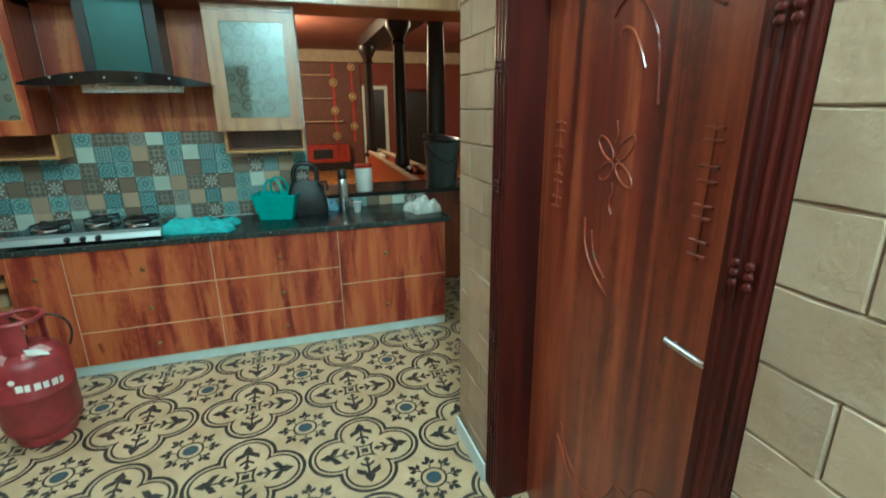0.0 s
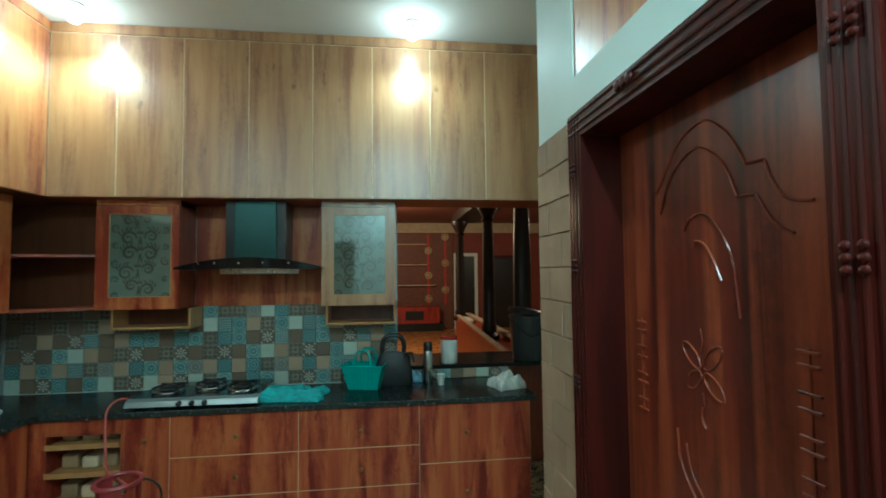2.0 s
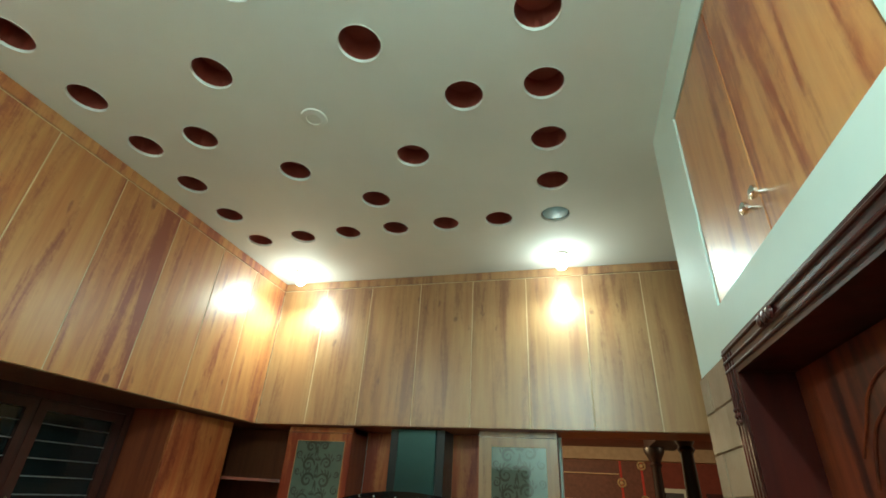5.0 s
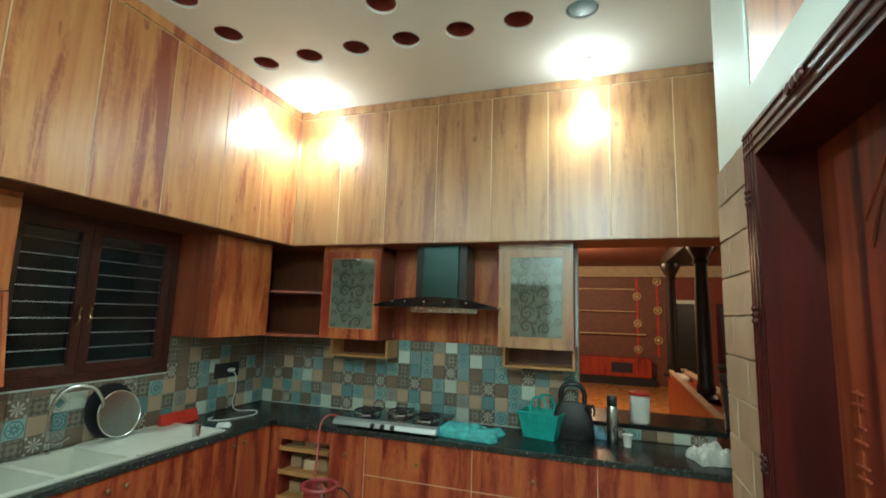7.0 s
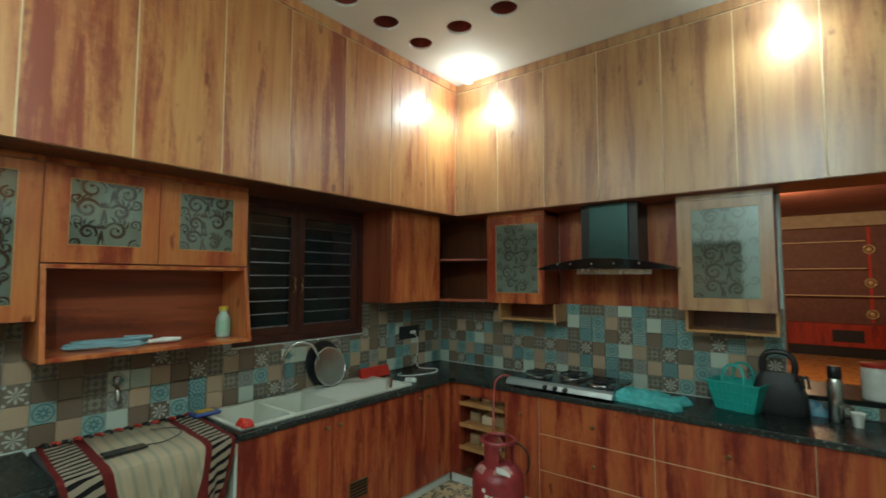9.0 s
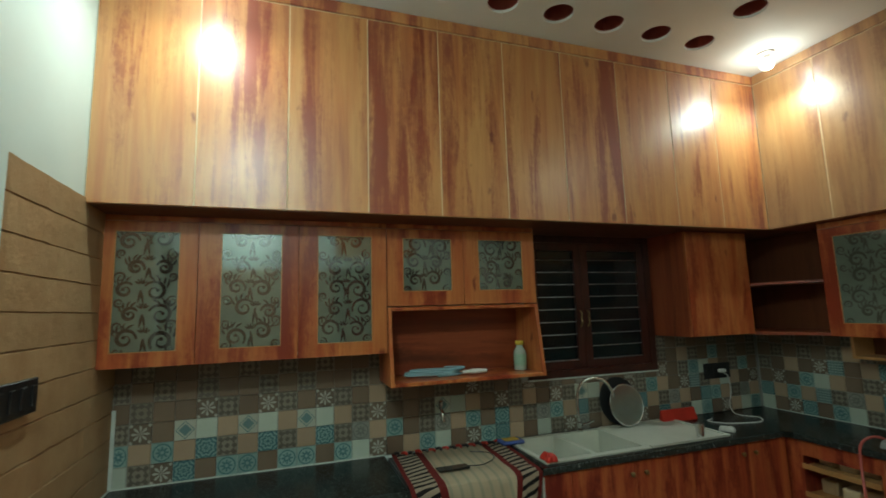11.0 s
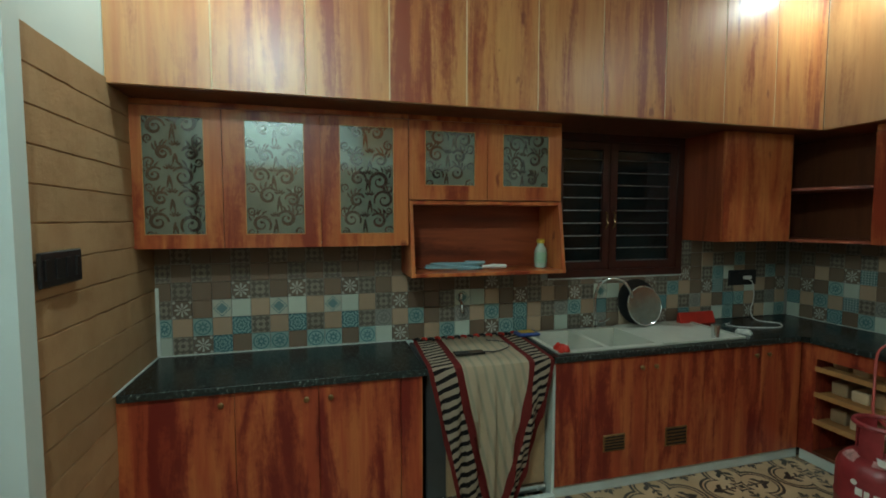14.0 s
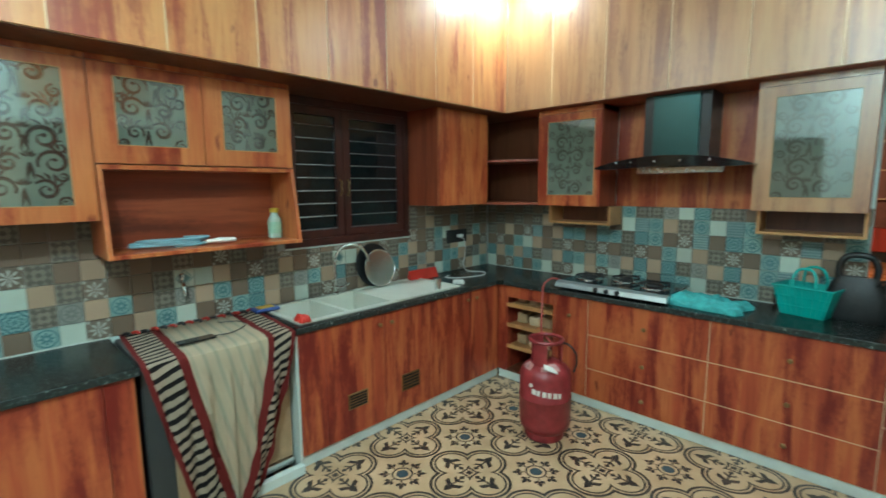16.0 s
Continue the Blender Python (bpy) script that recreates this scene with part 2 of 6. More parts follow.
def patterned_floor():
    """Cement-tile look: double quatrefoils with rosettes between them."""
    n = Net("quatrefoil_floor_tiles")
    M = n.math
    tc = n.node("ShaderNodeTexCoord")
    sp = n.node("ShaderNodeSeparateXYZ")
    n.put(sp.inputs[0], tc.outputs["Object"])
    P = 0.522

    def cell(s, off):
        w = M("WRAP", M("ADD", s, off), P / 2, -P / 2)
        return w

    # centre of a rosette at (0.99, -0.94)
    u, v = cell(sp.outputs[0], -0.99), cell(sp.outputs[1], 0.94)
    q, r = cell(sp.outputs[0], -0.99 - P / 2), cell(sp.outputs[1], 0.94 - P / 2)

    def length(a, b):
        return M("SQRT", M("ADD", M("MULTIPLY", a, a), M("MULTIPLY", b, b)))

    def line(d, at, half):
        return M("LESS_THAN", M("ABSOLUTE", M("SUBTRACT", d, at)), half)

    a, b = M("ABSOLUTE", q), M("ABSOLUTE", r)
    lobe = M("MINIMUM", length(M("SUBTRACT", a, 0.128), b), length(a, M("SUBTRACT", b, 0.128)))
    dark = M("MAXIMUM", line(lobe, 0.121, 0.0082), line(lobe, 0.098, 0.0055))
    # rosette
    rr = length(u, v)
    ang = M("ARCTAN2", v, u)
    turn = M("WRAP", ang, math.pi / 8, -math.pi / 8)
    side = M("MULTIPLY", rr, M("ABSOLUTE", turn))

    def bud(d, s, at, size, squash=0.62):
        return M("LESS_THAN", M("ADD", M("MULTIPLY", M("ABSOLUTE", M("SUBTRACT", d, at)), squash), s), size)

    def leaf(d, s, at, off, tilt, half, reach):
        slant = M("ADD", M("SUBTRACT", d, at), M("MULTIPLY", M("SUBTRACT", s, off), tilt))
        return M("MULTIPLY", line(slant, 0.0, half), line(s, off, reach))

    def stem(d, s, at, reach, half):
        return M("MULTIPLY", line(d, at, reach), M("LESS_THAN", s, half))

    ros = M("MAXIMUM", bud(rr, side, 0.112, 0.0145), leaf(rr, side, 0.094, 0.016, -0.5, 0.010, 0.013))
    ros = M("MAXIMUM", M("MAXIMUM", ros, stem(rr, side, 0.070, 0.008, 0.0042)), line(rr, 0.054, 0.0048))
    # fleurs inside the quatrefoil, one to a lobe
    d, s = M("MAXIMUM", a, b), M("MINIMUM", a, b)
    fl = M("MAXIMUM", bud(d, s, 0.168, 0.024), leaf(d, s, 0.136, 0.031, 0.6, 0.0155, 0.022))
    fl = M("MAXIMUM", fl, M("MAXIMUM", stem(d, s, 0.112, 0.040, 0.0055), bud(d, s, 0.060, 0.016, 0.8)))
    fl = M("MAXIMUM", fl, M("MAXIMUM", leaf(d, s, 0.090, 0.018, 0.7, 0.009, 0.013), M("LESS_THAN", M("ADD", a, b), 0.016)))
    ink = M("MAXIMUM", M("MAXIMUM", dark, ros), fl)
    vec = tc.outputs["Object"]
    worn = n.noise(vec, 40, 4)
    ink = M("MULTIPLY", ink, M("MULTIPLY_ADD", worn, 0.3, 0.80))
    base = n.ramp(n.noise(vec, 5, 5), (0.3, (0.42, 0.285, 0.155)), (0.7, (0.56, 0.40, 0.24)))
    col = n.mix(M("LESS_THAN", rr, 0.034), base, (0.05, 0.085, 0.10))
    col = n.mix(ink, col, (0.013, 0.015, 0.018))
    n.bump(n.noise(vec, 90, 3), 0.05, 0.001)
    return n.done(col, M("MULTIPLY_ADD", worn, 0.2, 0.22), 0.0, 0.1)


FLOOR = patterned_floor()


def tile_mat(name, ground, ink, kind, ink2=None):
    """Printed backsplash tile, drawn from its own -1..1 coordinates."""
    n = Net("tile_" + name)
    M = n.math
    tc = n.node("ShaderNodeTexCoord")
    sp = n.node("ShaderNodeSeparateXYZ")
    n.put(sp.inputs[0], tc.outputs["UV"])
    x = M("MULTIPLY_ADD", sp.outputs[0], 2.0, -1.0)
    y = M("MULTIPLY_ADD", sp.outputs[1], 2.0, -1.0)
    r = M("SQRT", M("ADD", M("MULTIPLY", x, x), M("MULTIPLY", y, y)))
    a = M("ARCTAN2", y, x)
    ax, ay = M("ABSOLUTE", x), M("ABSOLUTE", y)

    def band(d, at, half):
        return M("LESS_THAN", M("ABSOLUTE", M("SUBTRACT", d, at)), half)

    fac = 0.0
    if kind == "star":
        f = M("LESS_THAN", r, M("MULTIPLY_ADD", M("ABSOLUTE", M("COSINE", M("MULTIPLY", a, 4.0))), 0.62, 0.18))
        fac = M("MULTIPLY", f, M("GREATER_THAN", M("COSINE", M("MULTIPLY", a, 8.0)), -0.1))
        fac = M("MAXIMUM", fac, M("LESS_THAN", M("ADD", M("ABSOLUTE", M("SUBTRACT", ax, 0.82)), M("ABSOLUTE", M("SUBTRACT", ay, 0.82))), 0.2))
    elif kind == "circle":
        fac = M("MAXIMUM", band(r, 0.80, 0.07), M("LESS_THAN", r, M("MULTIPLY_ADD", M("COSINE", M("MULTIPLY", a, 8.0)), 0.16, 0.46)))
        fac = M("SUBTRACT", fac, M("LESS_THAN", r, 0.16))
    elif kind == "rosette":
        fac = M("GREATER_THAN", M("SINE", M("MULTIPLY_ADD", r, 16.0, M("MULTIPLY", M("COSINE", M("MULTIPLY", a, 8.0)), 1.3))), 0.0)
    elif kind == "hatch":
        fac = M("GREATER_THAN", M("MULTIPLY", M("SINE", M("MULTIPLY", M("ADD", x, y), 9.0)), M("SINE", M("MULTIPLY", M("SUBTRACT", x, y), 9.0))), 0.05)
    elif kind == "diamond":
        d = M("ADD", ax, ay)
        fac = M("MAXIMUM", M("LESS_THAN", d, 0.62), band(d, 0.86, 0.06))
    elif kind == "lattice":
        fac = M("GREATER_THAN", M("ADD", M("COSINE", M("MULTIPLY", x, 9.4)), M("COSINE", M("MULTIPLY", y, 9.4))), 0.35)
        fac = M("MAXIMUM", fac, band(r, 0.7, 0.08))
    vec = n.coords(jitter=11.0)
    oi = n.node("ShaderNodeObjectInfo")
    g = n.mix(oi.outputs["Random"], tuple(c * 0.85 for c in ground), tuple(min(1, c * 1.12) for c in ground))
    col = n.mix(M("MULTIPLY", fac, 0.88), g, ink) if kind != "plain" else g
    col = n.mix(n.math("MULTIPLY", n.noise(vec, 25, 4), 0.25), col, tuple(c * 0.7 for c in ground))
    n.bump(n.noise(vec, 60, 3), 0.06, 0.001)
    return n.done(col, 0.42, 0.0, 0.05)


TILES = {
    "W": tile_mat("cream", (0.54, 0.62, 0.53), (0, 0, 0), "plain"),
    "T": tile_mat("tan", (0.46, 0.33, 0.22), (0, 0, 0), "plain"),
    "B": tile_mat("brown", (0.20, 0.140, 0.095), (0, 0, 0), "plain"),
    "S": tile_mat("star", (0.17, 0.13, 0.095), (0.55, 0.57, 0.50), "star"),
    "C": tile_mat("circle", (0.27, 0.41, 0.38), (0.025, 0.15, 0.18), "circle"),
    "R": tile_mat("rosette", (0.22, 0.37, 0.35), (0.018, 0.115, 0.15), "rosette"),
    "H": tile_mat("hatch", (0.30, 0.40, 0.37), (0.025, 0.12, 0.15), "hatch"),
    "D": tile_mat("diamond", (0.52, 0.55, 0.46), (0.045, 0.19, 0.22), "diamond"),
    "P": tile_mat("lattice", (0.25, 0.225, 0.175), (0.085, 0.070, 0.055), "lattice"),
    "O": tile_mat("grey_ring", (0.30, 0.31, 0.27), (0.15, 0.16, 0.145), "circle"),
}


# ---- builders ----
def finish(name, bm, material, parent=None, label="", smooth=False):
    me = bpy.data.meshes.new(name)
    bmesh.ops.recalc_face_normals(bm, faces=bm.faces)
    bm.to_mesh(me)
    bm.free()
    for m in material if isinstance(material, (list, tuple)) else (material,):
        me.materials.append(m)
    if smooth:
        me.shade_smooth()
        me.set_sharp_from_angle(angle=radians(38))
    ob = new(name, me)
    if parent:
        ob.parent = parent
    if label:
        tagged(ob, label)
    return ob


def part(name, bm, material, parent, label="", smooth=False):
    return finish(name, bm, material, parent, label, smooth)


def thing(name, at, label, category, group=""):
    e = new(name)
    e.empty_display_size = 0.05
    e.location = at
    return tagged(e, label, category, group)


def add_box(bm, x0, x1, y0, y1, z0, z1, bevel=0.0):
    vs = [bm.verts.new((x, y, z)) for x in (x0, x1) for y in (y0, y1) for z in (z0, z1)]
    fs = [bm.faces.new([vs[i] for i in f]) for f in ((0, 1, 3, 2), (4, 6, 7, 5), (0, 4, 5, 1), (2, 3, 7, 6), (0, 2, 6, 4), (1, 5, 7, 3))]
    if bevel:
        es = list({e for f in fs for e in f.edges})
        bmesh.ops.bevel(bm, geom=es, offset=bevel, segments=1, affect="EDGES", profile=0.6)
    return bm


def box(x0, x1, y0, y1, z0, z1, bevel=0.0):
    return add_box(bmesh.new(), x0, x1, y0, y1, z0, z1, bevel)


def prism(bm, pts, axis, lo, hi):
    """Extrudes a polygon of two coordinates along an axis."""
    def put(p, c):
        return {"x": (c, p[0], p[1]), "y": (p[0], c, p[1]), "z": (p[0], p[1], c)}[axis]
    a = [bm.verts.new(put(p, lo)) for p in pts]
    b = [bm.verts.new(put(p, hi)) for p in pts]
    bm.faces.new(a), bm.faces.new(b[::-1])
    for i in range(len(pts)):
        j = (i + 1) % len(pts)
        bm.faces.new((a[i], b[i], b[j], a[j]))
    return bm


def lathe(bm, profile, centre=(0, 0, 0), steps=28, axis="z", close=True):
    """Turns a profile of (radius, height) about an axis."""
    rings = []
    for r, h in profile:
        ring = []
        for i in range(steps):
            t = 2 * math.pi * i / steps
            p = (r * math.cos(t), r * math.sin(t), h)
            if axis == "x":
                p = (p[2], p[0], p[1])
            elif axis == "y":
                p = (p[0], p[2], p[1])
            ring.append(bm.verts.new((p[0] + centre[0], p[1] + centre[1], p[2] + centre[2])))
        rings.append(ring)
    for a, b in zip(rings, rings[1:]):
        for i in range(steps):
            bm.faces.new((a[i], a[(i + 1) % steps], b[(i + 1) % steps], b[i]))
    if close:
        for ring in (rings[0], rings[-1]):
            bm.faces.new(ring)
    return bm


def tube(bm, pts, radius, sides=8, closed=False):
    """A round bar along points."""
    pts = [Vector(p) for p in pts]
    n = len(pts)
    rings = []
    up = Vector((0.13, 0.21, 0.97))
    for i, p in enumerate(pts):
        d = (pts[(i + 1) % n] - pts[i - 1]) if closed else (pts[min(i + 1, n - 1)] - pts[max(i - 1, 0)])
        d.normalize()
        s = d.cross(up)
        if s.length < 0.05:
            s = d.cross(Vector((1, 0, 0)))
        s.normalize()
        w = s.cross(d)
        r = radius[i] if isinstance(radius, (list, tuple)) else radius
        rings.append([bm.verts.new(p + (s * math.cos(2 * math.pi * k / sides) + w * math.sin(2 * math.pi * k / sides)) * r) for k in range(sides)])
    for i in range(n if closed else n - 1):
        a, b = rings[i], rings[(i + 1) % n]
        for k in range(sides):
            bm.faces.new((a[k], a[(k + 1) % sides], b[(k + 1) % sides], b[k]))
    if not closed:
        bm.faces.new(rings[0]), bm.faces.new(rings[-1])
    return bm


def smooth_line(pts, steps=8):
    """Catmull-Rom points through the given ones."""
    pts = [Vector(p) for p in pts]
    ext = [2 * pts[0] - pts[1], *pts, 2 * pts[-1] - pts[-2]]
    out = []
    for i in range(1, len(ext) - 2):
        a, b, c, d = ext[i - 1:i + 3]
        for k in range(steps):
            t = k / steps
            out.append(0.5 * (2 * b + (c - a) * t + (2 * a - 5 * b + 4 * c - d) * t * t + (3 * b - a - 3 * c + d) * t ** 3))
    out.append(pts[-1])
    return out


# ---- setting: walls, floor, ceiling ----
def boxes(*specs):
    bm = bmesh.new()
    for s in specs:
        add_box(bm, *s)
    return bm


def setting(name, bm, material, label):
    return tagged(finish(name, bm, material), label, kind="structure")


setting("floor", box(-0.2, 4.8, -4.7, 0.6, -0.1, 0), FLOOR, "cream floor tiles with dark quatrefoil and rosette print")
WIN = (-2.10, -1.035, 1.175, 2.149)
wall_west = setting("wall_west", boxes((-0.2, 0, -4.655, WIN[0], 0, CEIL), (-0.2, 0, WIN[1], 0.15, 0, CEIL), (-0.2, 0, WIN[0], WIN[1], 0, WIN[2]),
                                       (-0.2, 0, WIN[0], WIN[1], WIN[3], CEIL)), WHITE, "painted kitchen wall behind the sink counter")
wall_north = setting("wall_north", box(0, 2.735, 0, 0.15, 0, CEIL), WHITE, "painted kitchen wall behind the hob")
D0, D1, DZ = -3.02, -2.18, 2.09
H0, H1, HZ0, HZ1 = -3.07, -2.09, 2.315, 3.10
wall_east = setting("wall_east", boxes((DOOR_X, 3.5, SOUTH_Y, D0, 0, HZ0), (DOOR_X, 3.5, D1, -1.727, 0, HZ0), (DOOR_X, 3.5, D0, D1, DZ, HZ0),
                                       (DOOR_X, 3.5, SOUTH_Y, H0, HZ0, HZ1), (DOOR_X, 3.5, H1, -1.727, HZ0, HZ1), (DOOR_X, 3.5, SOUTH_Y, -1.727, HZ1, CEIL),
                                       # this box is an unseen passage wall, added to stop light leaking in
                                       (3.5, 4.8, -1.927, -1.727, 0, CEIL)), WHITE, "white wall with a carved door and a loft hatch")
S0, S1, SZ = 1.22, 2.15, 2.14
wall_south = setting("wall_south", boxes((-0.2, S0, SOUTH_Y - 0.2, SOUTH_Y, 0, CEIL), (S1, 3.5, SOUTH_Y - 0.2, SOUTH_Y, 0, CEIL), (S0, S1, SOUTH_Y - 0.2, SOUTH_Y, SZ, CEIL)),
                     WHITE, "white wall with stone cladding and a doorway")
# out of view: added to close the passage against light leaks
setting("wall_passage", box(4.6, 4.8, -1.727, 0.5, 0, CEIL), WHITE, "unseen plain white wall added against light leaks")


def ceiling():
    """A plate with round maroon recesses laid out as a cross within a square."""
    bm = bmesh.new()
    P, x0, y0 = 0.345, 0.748, -1.162
    rows = ["1111111", "1001001", "1010101", "1100011", "1010101", "1001001", "1111111"]
    holes = {(i, j) for j, row in enumerate(rows) for i, c in enumerate(row) if c == "1"}

    def quad(a, b, c, d, z=CEIL):
        f = bm.faces.new([bm.verts.new((*p, z)) for p in (a, b, c, d)])
        return f
    gx0, gx1, gy0, gy1 = x0 - P / 2, x0 + 6.5 * P, y0 + P / 2, y0 - 6.5 * P
    quad((-0.2, 0.15), (4.8, 0.15), (4.8, gy0), (-0.2, gy0))
    quad((-0.2, gy1), (4.8, gy1), (4.8, -4.7), (-0.2, -4.7))
    quad((-0.2, gy0), (gx0, gy0), (gx0, gy1), (-0.2, gy1))
    quad((gx1, gy0), (4.8, gy0), (4.8, gy1), (gx1, gy1))
    N, R = 32, 0.083
    for i in range(7):
        for j in range(7):
            cx, cy = x0 + i * P, y0 - j * P
            if (i, j) not in holes:
                quad((cx - P / 2, cy - P / 2), (cx + P / 2, cy - P / 2), (cx + P / 2, cy + P / 2), (cx - P / 2, cy + P / 2))
                continue
            sq, ci, lip, up, deep = [], [], [], [], []
            for k in range(N):
                t = 2 * math.pi * k / N
                c, s = math.cos(t), math.sin(t)
                m = P / 2 / max(abs(c), abs(s))
                sq.append(bm.verts.new((cx + c * m, cy + s * m, CEIL)))
                ci.append(bm.verts.new((cx + c * (R + 0.008), cy + s * (R + 0.008), CEIL)))
                lip.append(bm.verts.new((cx + c * (R + 0.003), cy + s * (R + 0.003), CEIL - 0.002)))
                up.append(bm.verts.new((cx + c * R, cy + s * R, CEIL + 0.012)))
                deep.append(bm.verts.new((cx + c * R, cy + s * R, CEIL + 0.11)))
            for a, b, mat in ((sq, ci, 0), (ci, lip, 0), (lip, up, 0), (up, deep, 1)):
                for k in range(N):
                    bm.faces.new((a[k], a[(k + 1) % N], b[(k + 1) % N], b[k])).material_index = mat
            bm.faces.new(deep).material_index = 1
    # outer shell, so that the plate has thickness
    add_box(bm, -0.2, 4.8, -4.7, 0.15, CEIL + 0.13, CEIL + 0.25)
    return setting("ceiling", bm, [CEILING, HOLE], "white ceiling with round maroon recesses in a square pattern")


ceiling()

# tiles of the backsplash
TILE_P = 0.1007


def tile_mesh(kind, w, h):
    """A tile that stands in the local x-z plane with its face towards -y."""
    bm = bmesh.new()
    g, t, b = 0.0012, 0.007, 0.0022
    a = [bm.verts.new((x, 0, z)) for x, z in ((g, g), (w - g, g), (w - g, h - g), (g, h - g))]
    m = [bm.verts.new((v.co.x, -t + b, v.co.z)) for v in a]
    f = [bm.verts.new((x, -t, z)) for x, z in ((g + b, g + b), (w - g - b, g + b), (w - g - b, h - g - b), (g + b, h - g - b))]
    for p, q in ((a, m), (m, f)):
        for i in range(4):
            bm.faces.new((p[i], p[(i + 1) % 4], q[(i + 1) % 4], q[i]))
    bm.faces.new(f)
    uv = bm.loops.layers.uv.new("UVMap")
    for face in bm.faces:
        for lo in face.loops:
            lo[uv].uv = (lo.vert.co.x / w, lo.vert.co.z / h)
    me = bpy.data.meshes.new("tile")
    bmesh.ops.recalc_face_normals(bm, faces=bm.faces)
    bm.to_mesh(me)
    bm.free()
    me.materials.append(TILES[kind])
    return me


TILE_CACHE = {}


def lay_tile(parent, kind, w, h, m):
    key = (kind, round(w, 3), round(h, 3))
    if key not in TILE_CACHE:
        TILE_CACHE[key] = tile_mesh(*key)
    ob = new("tile", TILE_CACHE[key])
    ob.parent = parent
    ob.matrix_basis = m


def backsplash():
    part("tile_bed", box(0.004, 2.735, -0.004, 0.0, TOP_Z, 1.43), GROUT, wall_north)
    part("tile_bed", boxes((0.0, 0.004, SOUTH_Y, -2.06, TOP_Z, 1.43), (0, 0.004, -2.06, -1.03, TOP_Z, 1.165), (0, 0.004, -1.03, -0.004, TOP_Z, 1.43)), GROUT, wall_west)
    north = ["WBSRBCWPSWTSWPCBRCWPSCPWSBC", "RTCTHPOTRCTCOTRTRPOTRTCHTRO", "BSBCWTBPSBPSBPSBCWTPSBCWTBS",
             "PBTBSHBTRCBRCPRCBSHBRCBSHTC", "BPBPBPTPBPBCBWHCTPCWHCTPBPC", "PBPBPBPBPBPBPCPPOWRPPBPCWRP"]
    for r, row in enumerate(north):
        for c, k in enumerate(row):
            lay_tile(wall_north, k, TILE_P, TILE_P, pose(0.012 + c * TILE_P, -0.004, TOP_Z + 0.002 + r * TILE_P))
    # cut tiles under the ledge
    part("tile_bed", box(2.737, 3.60, -0.004, 0.0, TOP_Z + 0.001, 0.894), GROUT, wall_low)
    for c, k in enumerate("WPSCBTWS"):
        lay_tile(wall_low, k, TILE_P, 0.071, pose(2.74 + c * TILE_P, -0.004, TOP_Z + 0.002))
    # last two rows hold only dark tiles: the cabinets' shade put into colour
    west = ["WPSRBCCBCCBCWSBTCWBSCRTBWPSOBTWCSBRTPWCBSTWC", "CTCTRPTRPTRPOTCBPOTCBRTPOCTRPOTCRTPOTBRCTPOT",
            "PSBDWTDWTDWTPSBBPDWTBSPTBSPDWTBSPCTBSHPTWTBS", "BPBBSPBSPBSPBTPBBPBSPBPSBPBSBPBSPBSBPCWTBPCB",
            "PBPBPBBPBPBBPBPBPBBPBPBPBBPPBPBBPBPBTPBCBPBP", "BPBBPBPBPBPBBPBPBPBBPBPBBPBPBBPBPBPBPBBPBPBP"]
    for r, row in enumerate(west):
        for c, k in enumerate(row):
            y = SOUTH_Y + 0.012 + (c - 1) * TILE_P + (0.077 if c else 0.1007)
            w = 0.076 if c == 0 else TILE_P
            if y + w > -0.012:
                continue
            h = TILE_P
            if r >= 3 and y + w > -2.05 and y < -1.03:
                if y + w > -1.03:
                    lay_tile(wall_west, k, y + w + 1.03, h, pose(0.004, -1.03, TOP_Z + 0.002 + r * TILE_P, 0, 0, 90))
                    w = -1.03 - y
                if r > 3:
                    continue
                h = 0.04
            lay_tile(wall_west, k, w, h, pose(0.004, y, TOP_Z + 0.002 + r * TILE_P, 0, 0, 90))


# stone cladding
STONE_H, STONE_Z, STONE_ROWS = 0.1267, 0.011, 17


def stone_mesh(length, mat, seed):
    rnd = random.Random(seed)
    bm = bmesh.new()
    g, t, b = 0.0006, 0.007, 0.0035
    L, H = length, STONE_H
    n = max(2, int(length / 0.06))
    lo, hi, lo2, hi2 = [], [], [], []
    for i in range(n + 1):
        x = g + (L - 2 * g) * i / n
        w1, w2 = rnd.uniform(-0.0015, 0.0015), rnd.uniform(-0.0015, 0.0015)
        lo.append(bm.verts.new((x, 0, g + w1))), hi.append(bm.verts.new((x, 0, H - g + w2)))
        xb = min(max(x, g + b), L - g - b)
        d = -t + rnd.uniform(-0.002, 0.002)
        lo2.append(bm.verts.new((xb, d, g + b + w1))), hi2.append(bm.verts.new((xb, d, H - g - b + w2)))
    for i in range(n):
        bm.faces.new((lo[i], lo[i + 1], lo2[i + 1], lo2[i]))
        bm.faces.new((lo2[i], lo2[i + 1], hi2[i + 1], hi2[i]))
        bm.faces.new((hi2[i], hi2[i + 1], hi[i + 1], hi[i]))
    bm.faces.new((lo[0], lo2[0], hi2[0], hi[0])), bm.faces.new((lo[-1], hi[-1], hi2[-1], lo2[-1]))
    me = bpy.data.meshes.new("stone")
    bmesh.ops.recalc_face_normals(bm, faces=bm.faces)
    bm.to_mesh(me)
    bm.free()
    me.materials.append(mat)
    return me


STONE_CACHE = {}


